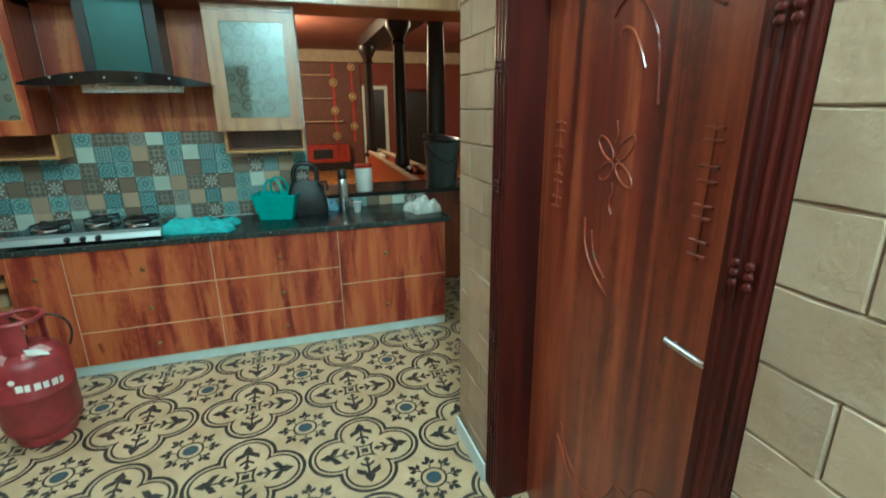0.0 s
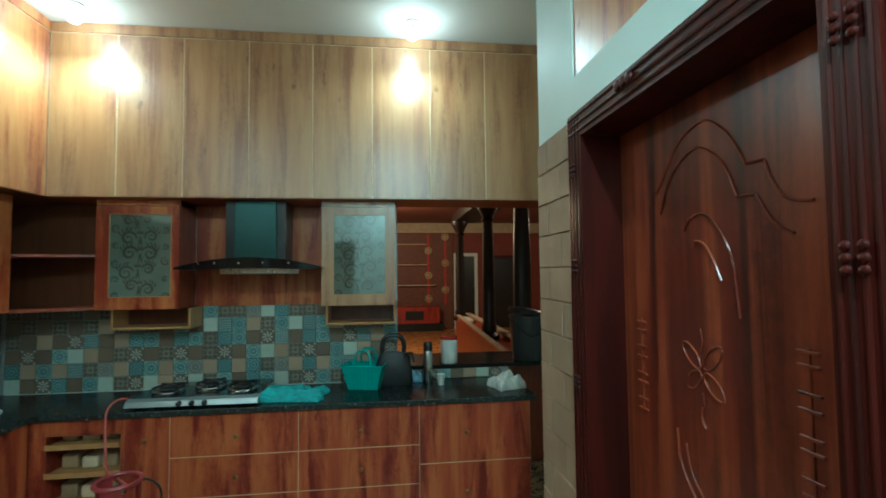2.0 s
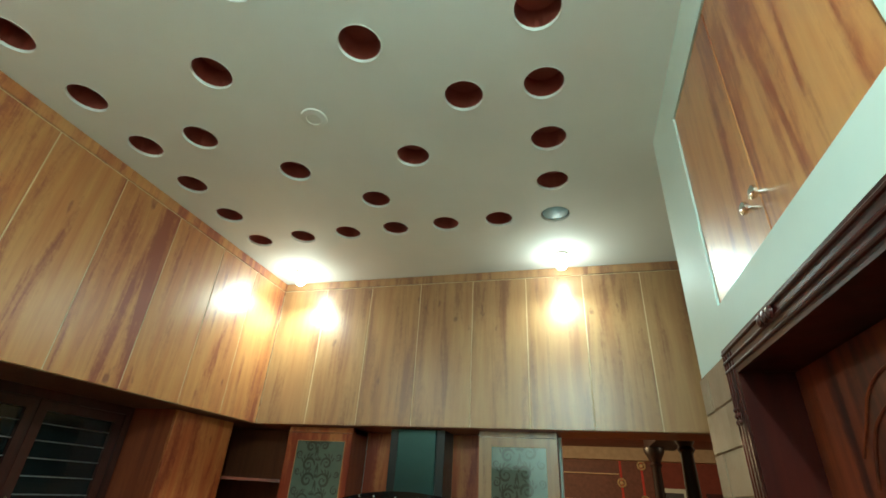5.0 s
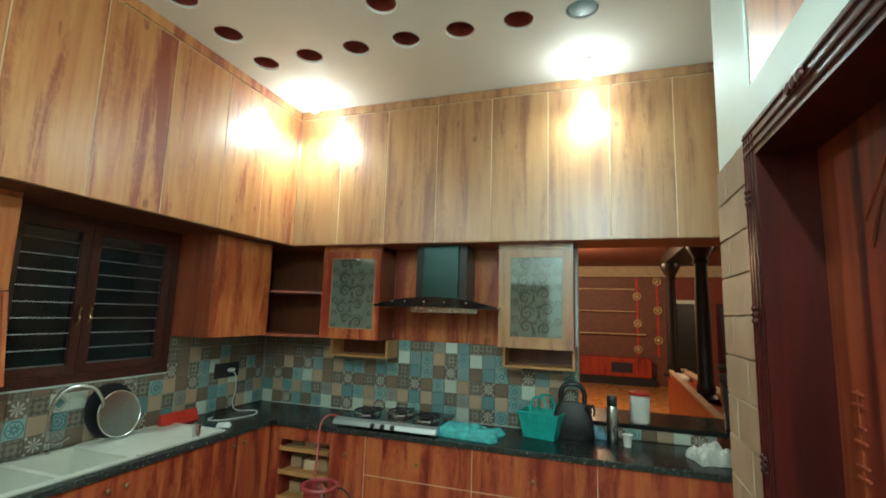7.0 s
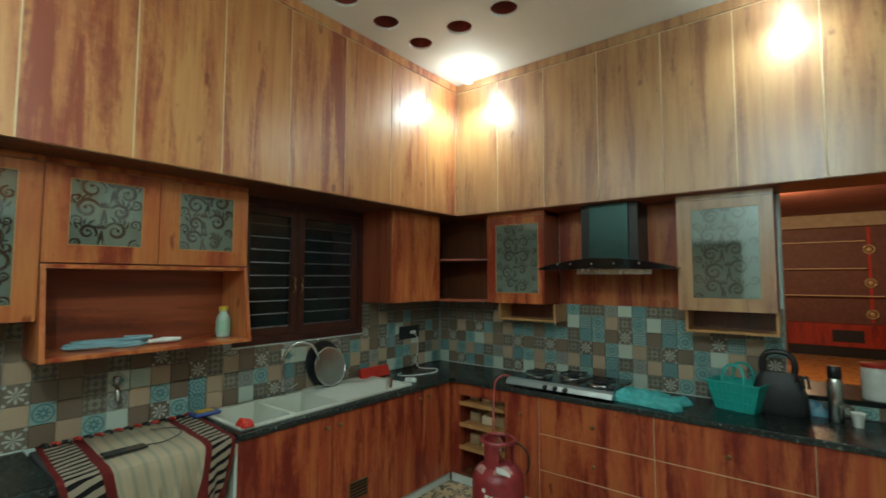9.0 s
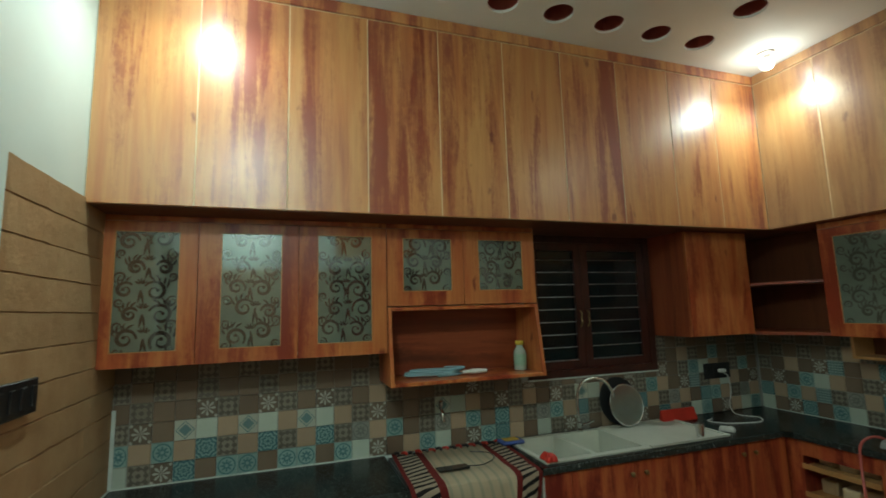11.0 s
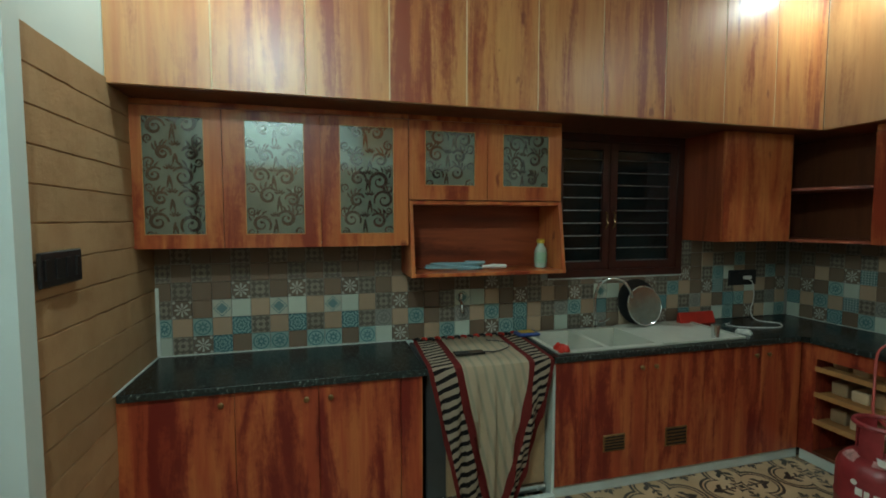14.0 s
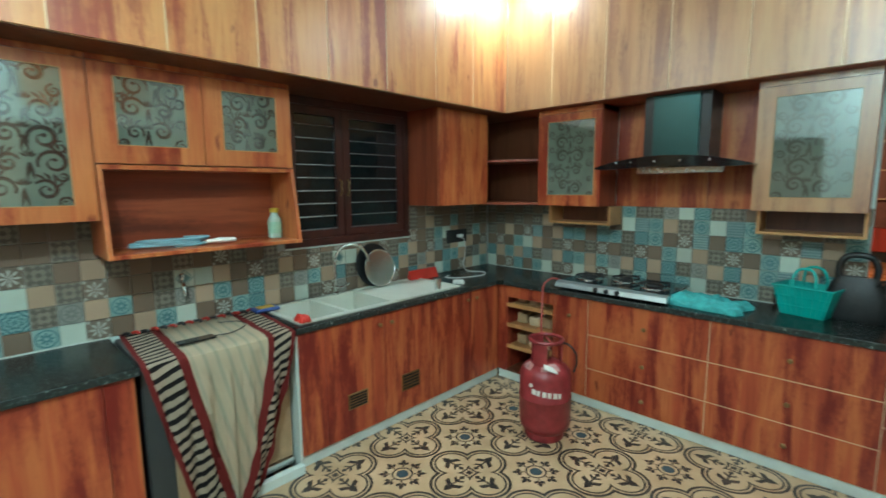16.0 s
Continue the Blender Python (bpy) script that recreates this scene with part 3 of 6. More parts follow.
def clad(parent, mat, length, start, end, place, seed):
    """Courses of stone from start to end along a wall; place(s, z) gives each piece's pose."""
    rnd = random.Random(seed)
    for r in range(STONE_ROWS):
        s = start
        first = length * (1.0 if r % 2 or length > 1 else 0.50)
        while s < end - 0.03:
            w = round(min(first, end - s), 2)
            if end - s - w < 0.06:
                w = round(end - s, 2)
            first = length
            key = (mat.name, w, rnd.randrange(3))
            if key not in STONE_CACHE:
                STONE_CACHE[key] = stone_mesh(w, mat, hash(w) % 97 + key[2])
            ob = new("stone", STONE_CACHE[key])
            ob.parent = parent
            ob.matrix_basis = place(s, STONE_Z + r * STONE_H)
            s += w


def cladding():
    part("mortar_bed", boxes((DOOR_X - 0.004, DOOR_X, -2.08, -1.729, 0, 2.168), (DOOR_X - 0.004, DOOR_X, SOUTH_Y, -3.10, 0, 2.168)), MORTAR, wall_east)
    part("mortar_bed", box(0.0, 1.135, SOUTH_Y, SOUTH_Y + 0.004, 0, 2.168), MORTAR, wall_south)
    east = lambda s, z: pose(DOOR_X - 0.004, -s, z, 0, 0, -90)
    clad(wall_east, STONE_PALE, 0.25, 1.728, 2.08, east, 3)
    clad(wall_east, STONE_PALE, 0.25, 3.10, -SOUTH_Y - 0.02, east, 5)
    clad(wall_south, STONE_BUFF, 1.3, 0.0, 1.135, lambda s, z: pose(1.135 - s, SOUTH_Y + 0.004, 0.0717 + z * 0.9717, 0, 0, 180) @ Matrix.Diagonal((1, 1, 0.9717, 1)), 7)


# ---- cabinets ----

def on_wall(name, wall, start, label, category, group=""):
    """An Empty on the north or west wall; its x runs along the wall, -y into the room."""
    e = thing(name, (start, 0, 0) if wall == "n" else (0, start, 0), label, category, group)
    if wall == "w":
        e.rotation_euler = (0, 0, radians(90))
    return e


def knob(parent, x, y, z, r=0.013, mat=None):
    bm = lathe(bmesh.new(), [(r * 0.55, 0), (r * 0.4, -0.008), (r, -0.012), (r * 1.05, -0.018), (r * 0.6, -0.023)], (x, y, z), 14, "y")
    return part("knob", bm, mat or BRASS, parent, "small aged brass knob", True)


def front(parent, name, x0, x1, z0, z1, y, mat, thick=0.018, gap=0.0016, label=""):
    return part(name, box(x0 + gap, x1 - gap, y, y + thick, z0 + gap, z1 - gap, 0.0012), mat, parent, label)


def scrolls(w, h, seed):
    """Flat curling ornaments that fill a pane of w by h in the x-z plane."""
    rnd = random.Random(seed)
    bm = bmesh.new()
    lay = [0.0]

    def ribbon(pts, widths):
        lay[0] += 0.00004
        left, right = [], []
        for i, (x, z) in enumerate(pts):
            a, b = pts[max(i - 1, 0)], pts[min(i + 1, len(pts) - 1)]
            dx, dz = b[0] - a[0], b[1] - a[1]
            L = math.hypot(dx, dz) or 1
            o = widths[i] / 2
            cl = lambda q, m: min(max(q, 0.003), m - 0.003)
            left.append(bm.verts.new((cl(x - dz / L * o, w), -lay[0], cl(z + dx / L * o, h))))
            right.append(bm.verts.new((cl(x + dz / L * o, w), -lay[0], cl(z - dx / L * o, h))))
        for i in range(len(pts) - 1):
            bm.faces.new((left[i], right[i], right[i + 1], left[i + 1]))

    def curl(cx, cz, r, turn, start, fat):
        pts, wd = [], []
        for k in range(22):
            t = k / 21
            a = start + turn * t * 2 * math.pi * 1.35
            rad = r * (1 - 0.78 * t)
            pts.append((cx + rad * math.cos(a), cz + rad * math.sin(a)))
            wd.append(fat * (0.35 + 1.1 * math.sin(math.pi * min(1, t * 1.15 + 0.08)) * (1 - 0.45 * t)))
        ribbon(pts, wd)
        ex, ez = pts[-1]
        lathe_pts = [bm.verts.new((min(max(ex + fat * 0.6 * math.cos(k * 0.9), 0.003), w - 0.003), -lay[0] - 0.00002, min(max(ez + fat * 0.6 * math.sin(k * 0.9), 0.003), h - 0.003))) for k in range(7)]
        bm.faces.new(lathe_pts)
    # pairs of curls that spring from a middle stem, with leaves and small curls between them
    rows = max(2, round(h / 0.112))
    pitch = h / rows
    for j in range(rows):
        z0 = j * pitch
        mid = w * rnd.uniform(0.42, 0.58)
        for side in (-1, 1):
            r = rnd.uniform(0.034, 0.056)
            cx, cz = mid + side * (r + rnd.uniform(0.006, 0.030)), z0 + pitch * rnd.uniform(0.40, 0.72)
            start = (math.pi if side > 0 else 0.0) + rnd.uniform(-0.7, 0.7)
            curl(cx, cz, r, -side, start, rnd.uniform(0.012, 0.016))
            ribbon([(mid + side * 0.012 * (1 - t), z0 + (cz - z0) * t) for t in (0.0, 0.3, 0.6, 0.85, 1.0)], [0.003, 0.009, 0.013, 0.011, 0.006])
            for k in range(4):
                a = (0.35 + 0.42 * k) if side > 0 else math.pi - 0.35 - 0.42 * k
                bend = rnd.uniform(0.25, 0.5) * side
                p = [(cx + (r + 0.030 * t) * math.cos(a + bend * t), cz + (r + 0.030 * t) * math.sin(a + bend * t)) for t in (0.0, 0.35, 0.7, 1.0)]
                ribbon(p, [0.004, 0.011, 0.008, 0.001])
            ex = w * (0.10 if side < 0 else 0.90)
            curl(ex, z0 + pitch * rnd.uniform(0.02, 0.14), rnd.uniform(0.020, 0.030), side, rnd.uniform(0, 6.28), 0.008)
        for k in range(5):
            a = math.pi * (0.2 + 0.15 * k)
            p = [(mid + 0.034 * t * math.cos(a), z0 + pitch * 0.74 + 0.034 * t * math.sin(a)) for t in (0.2, 0.5, 0.8, 1.0)]
            ribbon(p, [0.002, 0.008, 0.007, 0.001])
    return bm


def glass_door(cab, x0, x1, z0, z1, gx0, gx1, gz0, gz1, y, mat, seed):
    g = 0.0016
    bm = bmesh.new()
    rings = [[bm.verts.new((x, d, z)) for x, z in ((a, c), (b, c), (b, e), (a, e))] for d in (y, y + 0.02) for a, b, c, e in ((x0 + g, x1 - g, z0 + g, z1 - g), (gx0, gx1, gz0, gz1))]
    for p, q in ((0, 1), (1, 3), (3, 2), (2, 0)):
        for i in range(4):
            j = (i + 1) % 4
            bm.faces.new((rings[p][i], rings[p][j], rings[q][j], rings[q][i]))
    door = part("door", bm, mat, cab, "wood-framed glass door")
    part("pane", box(gx0 + 0.0005, gx1 - 0.0005, y + 0.007, y + 0.012, gz0 + 0.0005, gz1 - 0.0005), PANE, door, "smoked reflective glass pane")
    sc = scrolls(gx1 - gx0, gz1 - gz0, seed)
    bmesh.ops.translate(sc, verts=sc.verts, vec=(gx0, y + 0.0066, gz0))
    tagged(part("scroll_pattern", sc, SCROLL if seed < 40 else FAINT_SCROLL, door), "brown frosted scroll pattern on the glass", kind="stuff")
    rim = bmesh.new()
    for a in ((gx0, gx1, gz0, gz0 + 0.003), (gx0, gx1, gz1 - 0.003, gz1), (gx0, gx0 + 0.003, gz0, gz1), (gx1 - 0.003, gx1, gz0, gz1)):
        add_box(rim, a[0], a[1], y - 0.0015, y + 0.002, a[2], a[3])
    part("bead", rim, WOOD_EDGE, door)
    return door


def carcass(cab, w, d, z0, z1, mat=None, x0=0.0):
    """Open-fronted box: sides, top, bottom and back."""
    t = 0.018
    part("body", boxes((x0, x0 + t, -d, -0.012, z0, z1), (x0 + w - t, x0 + w, -d, -0.012, z0, z1), (x0 + t, x0 + w - t, -d, -0.012, z0, z0 + t),
                       (x0 + t, x0 + w - t, -d, -0.012, z1 - t, z1), (x0 + t, x0 + w - t, -0.02, -0.012, z0 + t, z1 - t)), mat or WOOD_RED, cab)


def loft(wall, edges, depth, mats):
    for i in range(0, len(edges) - 1, 2):
        es = edges[i:i + 3]
        cab = on_wall("loft_cabinet", wall, es[0], "tall oak-laminate loft cupboard under the ceiling", "loft cupboard", "loft cupboards")
        w = es[-1] - es[0]
        # west undersides get a darker wood that holds their shade; north stays red
        part("body", box(0, w, -depth + 0.024, -0.001, LOFT_Z, 3.225), CARCASS if wall == "w" else WOOD_RED, cab, "carcass, with shade in the colour of west undersides")
        part("seam_strip", box(0.0002, w - 0.0002, -depth + 0.0012, -depth + 0.023, LOFT_Z + 0.004, 3.2265), CREAM_EDGE, cab, "cream edge showing in the door seams")
        for a, b in zip(es, es[1:]):
            front(cab, "door", a - es[0], b - es[0], LOFT_Z, 3.225, -depth, mats[(i // 2) % len(mats)], 0.001, 0.0034)
        part("top_trim", box(0, w, -depth - 0.012, -0.001, 3.227, CEIL - 0.002, 0.002), mats[0], cab, "wooden strip against the ceiling")


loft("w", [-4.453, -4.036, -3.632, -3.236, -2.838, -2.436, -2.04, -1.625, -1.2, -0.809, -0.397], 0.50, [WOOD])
loft("n", [0.502, 0.91, 1.318, 1.736, 2.156, 2.56, 2.965, 3.36, 3.765, 4.17], 0.395, [WOOD_HAZED])
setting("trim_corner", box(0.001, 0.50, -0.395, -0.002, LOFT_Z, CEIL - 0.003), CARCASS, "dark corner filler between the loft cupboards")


def glass_cabinet(wall, start, edges, panes, z0, z1, gz, depth, label, mat, seed):
    cab = on_wall("wall_cabinet", wall, start, label, "wall cabinet", "wall cabinets")
    carcass(cab, edges[-1] - start, depth - 0.021, z0, LOFT_Z - 0.002)
    for k, (a, b) in enumerate(zip(edges, edges[1:])):
        glass_door(cab, a - start, b - start, z0, z1, panes[k][0] - start, panes[k][1] - start, gz[0], gz[1], -depth, mat, seed + k)
    part("top_rail", box(0, edges[-1] - start, -depth + 0.005, -0.013, z1 + 0.002, LOFT_Z - 0.002), mat, cab)
    return cab


glass_cabinet("w", -4.453, [-4.453, -4.044, -3.569, -3.10], [(-4.398, -4.125), (-3.94, -3.652), (-3.472, -3.182)], 1.425, 2.12, (1.495, 2.07), 0.272,
              "oak wall cabinet with three scroll-patterned glass doors", WOOD_CAB, 11)
glass_cabinet("w", -3.098, [-3.098, -2.636, -2.16], [(-3.006, -2.712), (-2.541, -2.247)], 1.68, 2.12, (1.762, 2.066), 0.272,
              "short oak wall cabinet with two glass doors", WOOD_CAB, 31)
glass_cabinet("n", 0.737, [0.737, 1.262], [(0.822, 1.212)], 1.413, 2.11, (1.496, 2.054), 0.288,
              "oak wall cabinet with one scroll-patterned glass door", WOOD_CAB, 41)
glass_cabinet("n", 2.2, [2.2, 2.718], [(2.283, 2.649)], 1.413, 2.11, (1.49, 2.054), 0.288,
              "pale oak wall cabinet with one scroll-patterned glass door", WOOD_HAZED, 51)


def tray(x0, x1):
    e = on_wall("open_tray_shelf", "n", x0, "narrow open oak shelf under a wall cabinet", "shelf", "tray shelves")
    w, t = x1 - x0, 0.016
    part("frame", boxes((0, t, -0.21, -0.012, 1.272, 1.411), (w - t, w, -0.21, -0.012, 1.272, 1.411), (t, w - t, -0.21, -0.012, 1.272, 1.272 + t)), WOOD_EDGE, e)
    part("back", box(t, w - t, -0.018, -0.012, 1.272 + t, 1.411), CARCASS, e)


tray(0.80, 1.312), tray(2.222, 2.72)


def slanted_box():
    """Open display box whose sides lean out towards the bottom."""
    e = on_wall("open_display_box", "w", -3.096, "open oak display box with slanting sides under a cabinet", "open shelf")
    w, t = 0.938, 0.02
    z0, z1 = 1.25, 1.675
    side = [(-0.001, z0), (-0.339, z0), (-0.272, z1), (-0.001, z1)]
    for a, b in ((0, t), (w - t, w)):
        part("side", prism(bmesh.new(), side, "x", a, b), WOOD_CAB, e)
    part("shelf_bottom", box(t, w - t, -0.339, -0.012, z0, z0 + t, 0.002), WOOD_CAB, e)
    part("shelf_top", box(t, w - t, -0.272, -0.012, z1 - t, z1), WOOD_CAB, e)
    part("back", box(t, w - t, -0.02, -0.012, z0 + t, z1 - t), WOOD_BACK, e, "reddish oak back panel")


slanted_box()


def corner_units():
    e = on_wall("corner_cabinet", "w", -1.03, "plain oak corner wall cabinet with one door", "wall cabinet", "wall cabinets")
    part("body", box(0, 0.57, -0.339, -0.012, 1.422, LOFT_Z - 0.002), WOOD_RED, e, "reddish side panel and carcass")
    front(e, "door", 0, 0.572, 1.422, LOFT_Z - 0.004, -0.359, WOOD_CAB)
    s = thing("corner_shelf", (0, 0, 0), "open dark oak corner shelf between two wall cabinets", "shelf")
    poly = [(0.012, -0.012), (0.735, -0.012), (0.735, -0.27), (0.35, -0.452), (0.012, -0.452)]
    for z in (1.416, 1.765):
        part("shelf", prism(bmesh.new(), poly, "z", z, z + 0.018), WOOD_RED, s)
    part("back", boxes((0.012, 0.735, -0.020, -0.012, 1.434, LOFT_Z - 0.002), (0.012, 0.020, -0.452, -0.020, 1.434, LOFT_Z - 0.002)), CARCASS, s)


corner_units()
hp = on_wall("hood_back_panel", "n", 1.266, "oak panels on the wall behind the cooker hood", "panel")
for a, b in ((0.0, 0.30), (0.30, 0.63), (0.63, 0.932)):
    part("board", box(a + 0.001, b - 0.001, -0.016, -0.001, 1.41, LOFT_Z - 0.002, 0.001), WOOD_CAB, hp)


def drawer_unit(name, x0, x1, zs, knobs, label, mat, group=""):
    e = on_wall(name, "n", x0, label, "base cabinet", group or "base cabinets")
    w = x1 - x0
    part("body", box(0.001, w - 0.001, -0.5585, -0.002, 0.07, 0.784), CREAM_EDGE, e)
    for z0, z1 in zip(zs, zs[1:]):
        d = front(e, "drawer" if len(zs) > 2 else "door", 0, w, z0, z1, -0.56, mat, 0.0012, 0.0026)
        for kx, kz in knobs:
            if z0 < kz < z1:
                knob(d, kx - x0, -0.56, kz)


BASE = 0.07
drawer_unit("base_cabinet", 1.08, 1.34, [BASE, 0.785], [(1.20, 0.645)], "narrow oak base cabinet beside the gas cylinder", WOOD_BASE)
drawer_unit("drawer_cabinet", 1.34, 2.10, [BASE, 0.285, 0.53, 0.785], [(1.727, 0.648), (1.73, 0.40), (1.735, 0.165)], "oak base cabinet with three wide drawers under the hob", WOOD_BASE)
drawer_unit("drawer_cabinet", 2.10, 2.86, [BASE, 0.285, 0.53, 0.785], [(2.487, 0.642), (2.49, 0.40), (2.491, 0.168)], "oak base cabinet with three wide drawers under the counter", WOOD_BASE)
drawer_unit("drawer_cabinet", 2.86, 3.60, [BASE, 0.405, 0.785], [(3.168, 0.60), (3.17, 0.22)], "oak base cabinet with two deep drawers at the counter's end", WOOD_BASE)


def tray_unit():
    """Open pull-out unit with cream trays."""
    e = on_wall("open_tray_unit", "n", 0.562, "open oak base unit with cream pull-out trays", "base cabinet")
    w = 0.516
    part("corner_post", box(-0.024, 0.085, -0.55, -0.002, 0.07, 0.785), WOOD_BASE, e)
    part("side_panel", box(w - 0.02, w, -0.55, -0.002, 0.07, 0.785), WOOD_BASE, e)
    part("top_rail", box(0.085, w - 0.02, -0.55, -0.53, 0.69, 0.785), WOOD_BASE, e)
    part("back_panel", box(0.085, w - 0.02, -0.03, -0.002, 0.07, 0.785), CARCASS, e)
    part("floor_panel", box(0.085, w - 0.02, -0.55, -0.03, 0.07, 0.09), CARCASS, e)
    for z in (0.63, 0.465, 0.29):
        t = part("tray", boxes((0.087, w - 0.022, -0.555, -0.05, z - 0.012, z), (0.087, w - 0.022, -0.565, -0.555, z - 0.016, z + 0.014)), WOOD_EDGE, e, "oak-edged pull-out tray")
        for k, (px, ph) in enumerate(((0.115, 0.085), (0.235, 0.070), (0.340, 0.092))):
            # white packets toned beige and cream: the unit's shade is in their colour
            part("packet", box(px, px + 0.092, -0.46 - 0.012 * (k % 2), -0.28, z + 0.001, z + ph, 0.008), (BEIGE, CREAM_EDGE, BEIGE)[k], t, "white folded packet, toned beige for shade")


tray_unit()


def door_unit(name, y0, y1, edges, knobs, label, vents=()):
    e = on_wall(name, "w", y0, label, "base cabinet", "base cabinets")
    part("body", box(0.001, y1 - y0 - 0.001, -0.538, -0.002, 0.07, 0.60 if vents else 0.78), CARCASS, e)
    for a, b in zip(edges, edges[1:]):
        d = front(e, "door", a - y0, b - y0, BASE, 0.785, -0.56, WOOD_BASE, 0.02, 0.0012)
        for ky, kz in knobs:
            if a < ky < b:
                knob(d, ky - y0, -0.56, kz)
        for v0, v1, z0, z1 in vents:
            if a < v0 < b:
                v = part("vent_grille", box(v0 - y0, v1 - y0, -0.566, -0.5595, z0, z1, 0.003), BRASS, d, "small dark metal vent grille")
                bars = bmesh.new()
                for k in range(5):
                    zz = z0 + 0.016 + k * (z1 - z0 - 0.03) / 4
                    add_box(bars, v0 - y0 + 0.012, v1 - y0 - 0.012, -0.5685, -0.5655, zz - 0.004, zz + 0.004)
                part("slats", bars, BLACK, v)


door_unit("base_cabinet", -4.453, -3.087, [-4.453, -3.972, -3.598, -3.20, -3.087], [(-4.027, 0.73), (-3.654, 0.72), (-3.542, 0.72)], "reddish oak base cabinet with plain doors beside the stone wall")
door_unit("sink_cabinet", -2.344, -0.60, [-2.344, -2.17, -1.746, -1.331, -0.894, -0.565], [(-1.785, 0.715), (-1.69, 0.715), (-0.945, 0.72), (-0.845, 0.72)],
          "oak base cabinet with doors and vents under the sink", [(-2.032, -1.885, 0.235, 0.335), (-1.608, -1.45, 0.215, 0.33)])

# skirting
setting("baseboard_north", boxes((0.56, 3.60, -0.542, -0.53, 0, 0.068), (3.588, 3.60, -0.53, -0.002, 0, 0.068)), SKIRT, "pale skirting under the base cabinets")
setting("baseboard_west", boxes((0.53, 0.542, -2.36, -0.545, 0, 0.068), (0.53, 0.542, -4.45, -3.07, 0, 0.068), (0.56, 0.60, -3.07, -2.35, 0, 0.05), (0.04, 0.575, -2.362, -2.346, 0, 0.775)),
        SKIRT, "pale skirting and end panel under the sink counter")
setting("trim_sealant", boxes((0.012, 0.019, SOUTH_Y + 0.022, -3.071, TOP_Z, TOP_Z + 0.006), (0.019, 0.60, SOUTH_Y + 0.0165, SOUTH_Y + 0.0235, TOP_Z, TOP_Z + 0.006),
                              (0.0125, 0.0185, SOUTH_Y + 0.0125, SOUTH_Y + 0.030, TOP_Z + 0.007, 1.20), (0.03, 2.735, -0.0185, -0.0115, TOP_Z, TOP_Z + 0.004)), SEALANT, "white sealant along the worktop and tile edges")
setting("baseboard_east", boxes((DOOR_X - 0.03, DOOR_X - 0.021, -2.08, -1.73, 0, 0.09), (DOOR_X - 0.03, DOOR_X - 0.021, -4.45, -3.10, 0, 0.09)), SKIRT, "pale skirting along the door wall")


def worktops():
    z0, z1 = 0.785, TOP_Z
    e = thing("granite_worktop", (0, 0, 0), "polished black granite worktop with a chipped pale front edge", "worktop")
    # the sink is let into the west run
    for s in ((0.0, 0.055, -2.30, -1.0), (0.53, 0.574, -2.30, -1.0), (0.0, 0.574, -2.352, -2.30), (0.0, 0.574, -1.0, -0.60)):
        part("slab", box(*s, z0, z1), GRANITE, e)
    part("slab", prism(bmesh.new(), [(0.0, -0.60), (0.574, -0.60), (0.62, -0.574), (3.634, -0.574), (3.634, -0.002), (0.0, -0.002)], "z", z0, z1), GRANITE, e)
    for s in ((0.574, 0.580, -2.352, -0.603), (0.622, 3.634, -0.580, -0.574), (3.634, 3.64, -0.58, -0.002)):
        part("edge", box(*s, z0, z1 - 0.001, 0.002), GRANITE_EDGE, e, "rough chipped granite edge")
    f = thing("granite_worktop", (0, 0, 0), "short polished black granite worktop beside the stone wall", "worktop")
    part("slab", box(0.0, 0.580, SOUTH_Y + 0.022, -3.077, z0, z1), GRANITE, f)
    for s in ((0.580, 0.586, SOUTH_Y + 0.022, -3.071), (0.0, 0.580, -3.077, -3.071)):
        part("edge", box(*s, z0, z1 - 0.001, 0.002), GRANITE_EDGE, f, "rough chipped granite edge")


worktops()


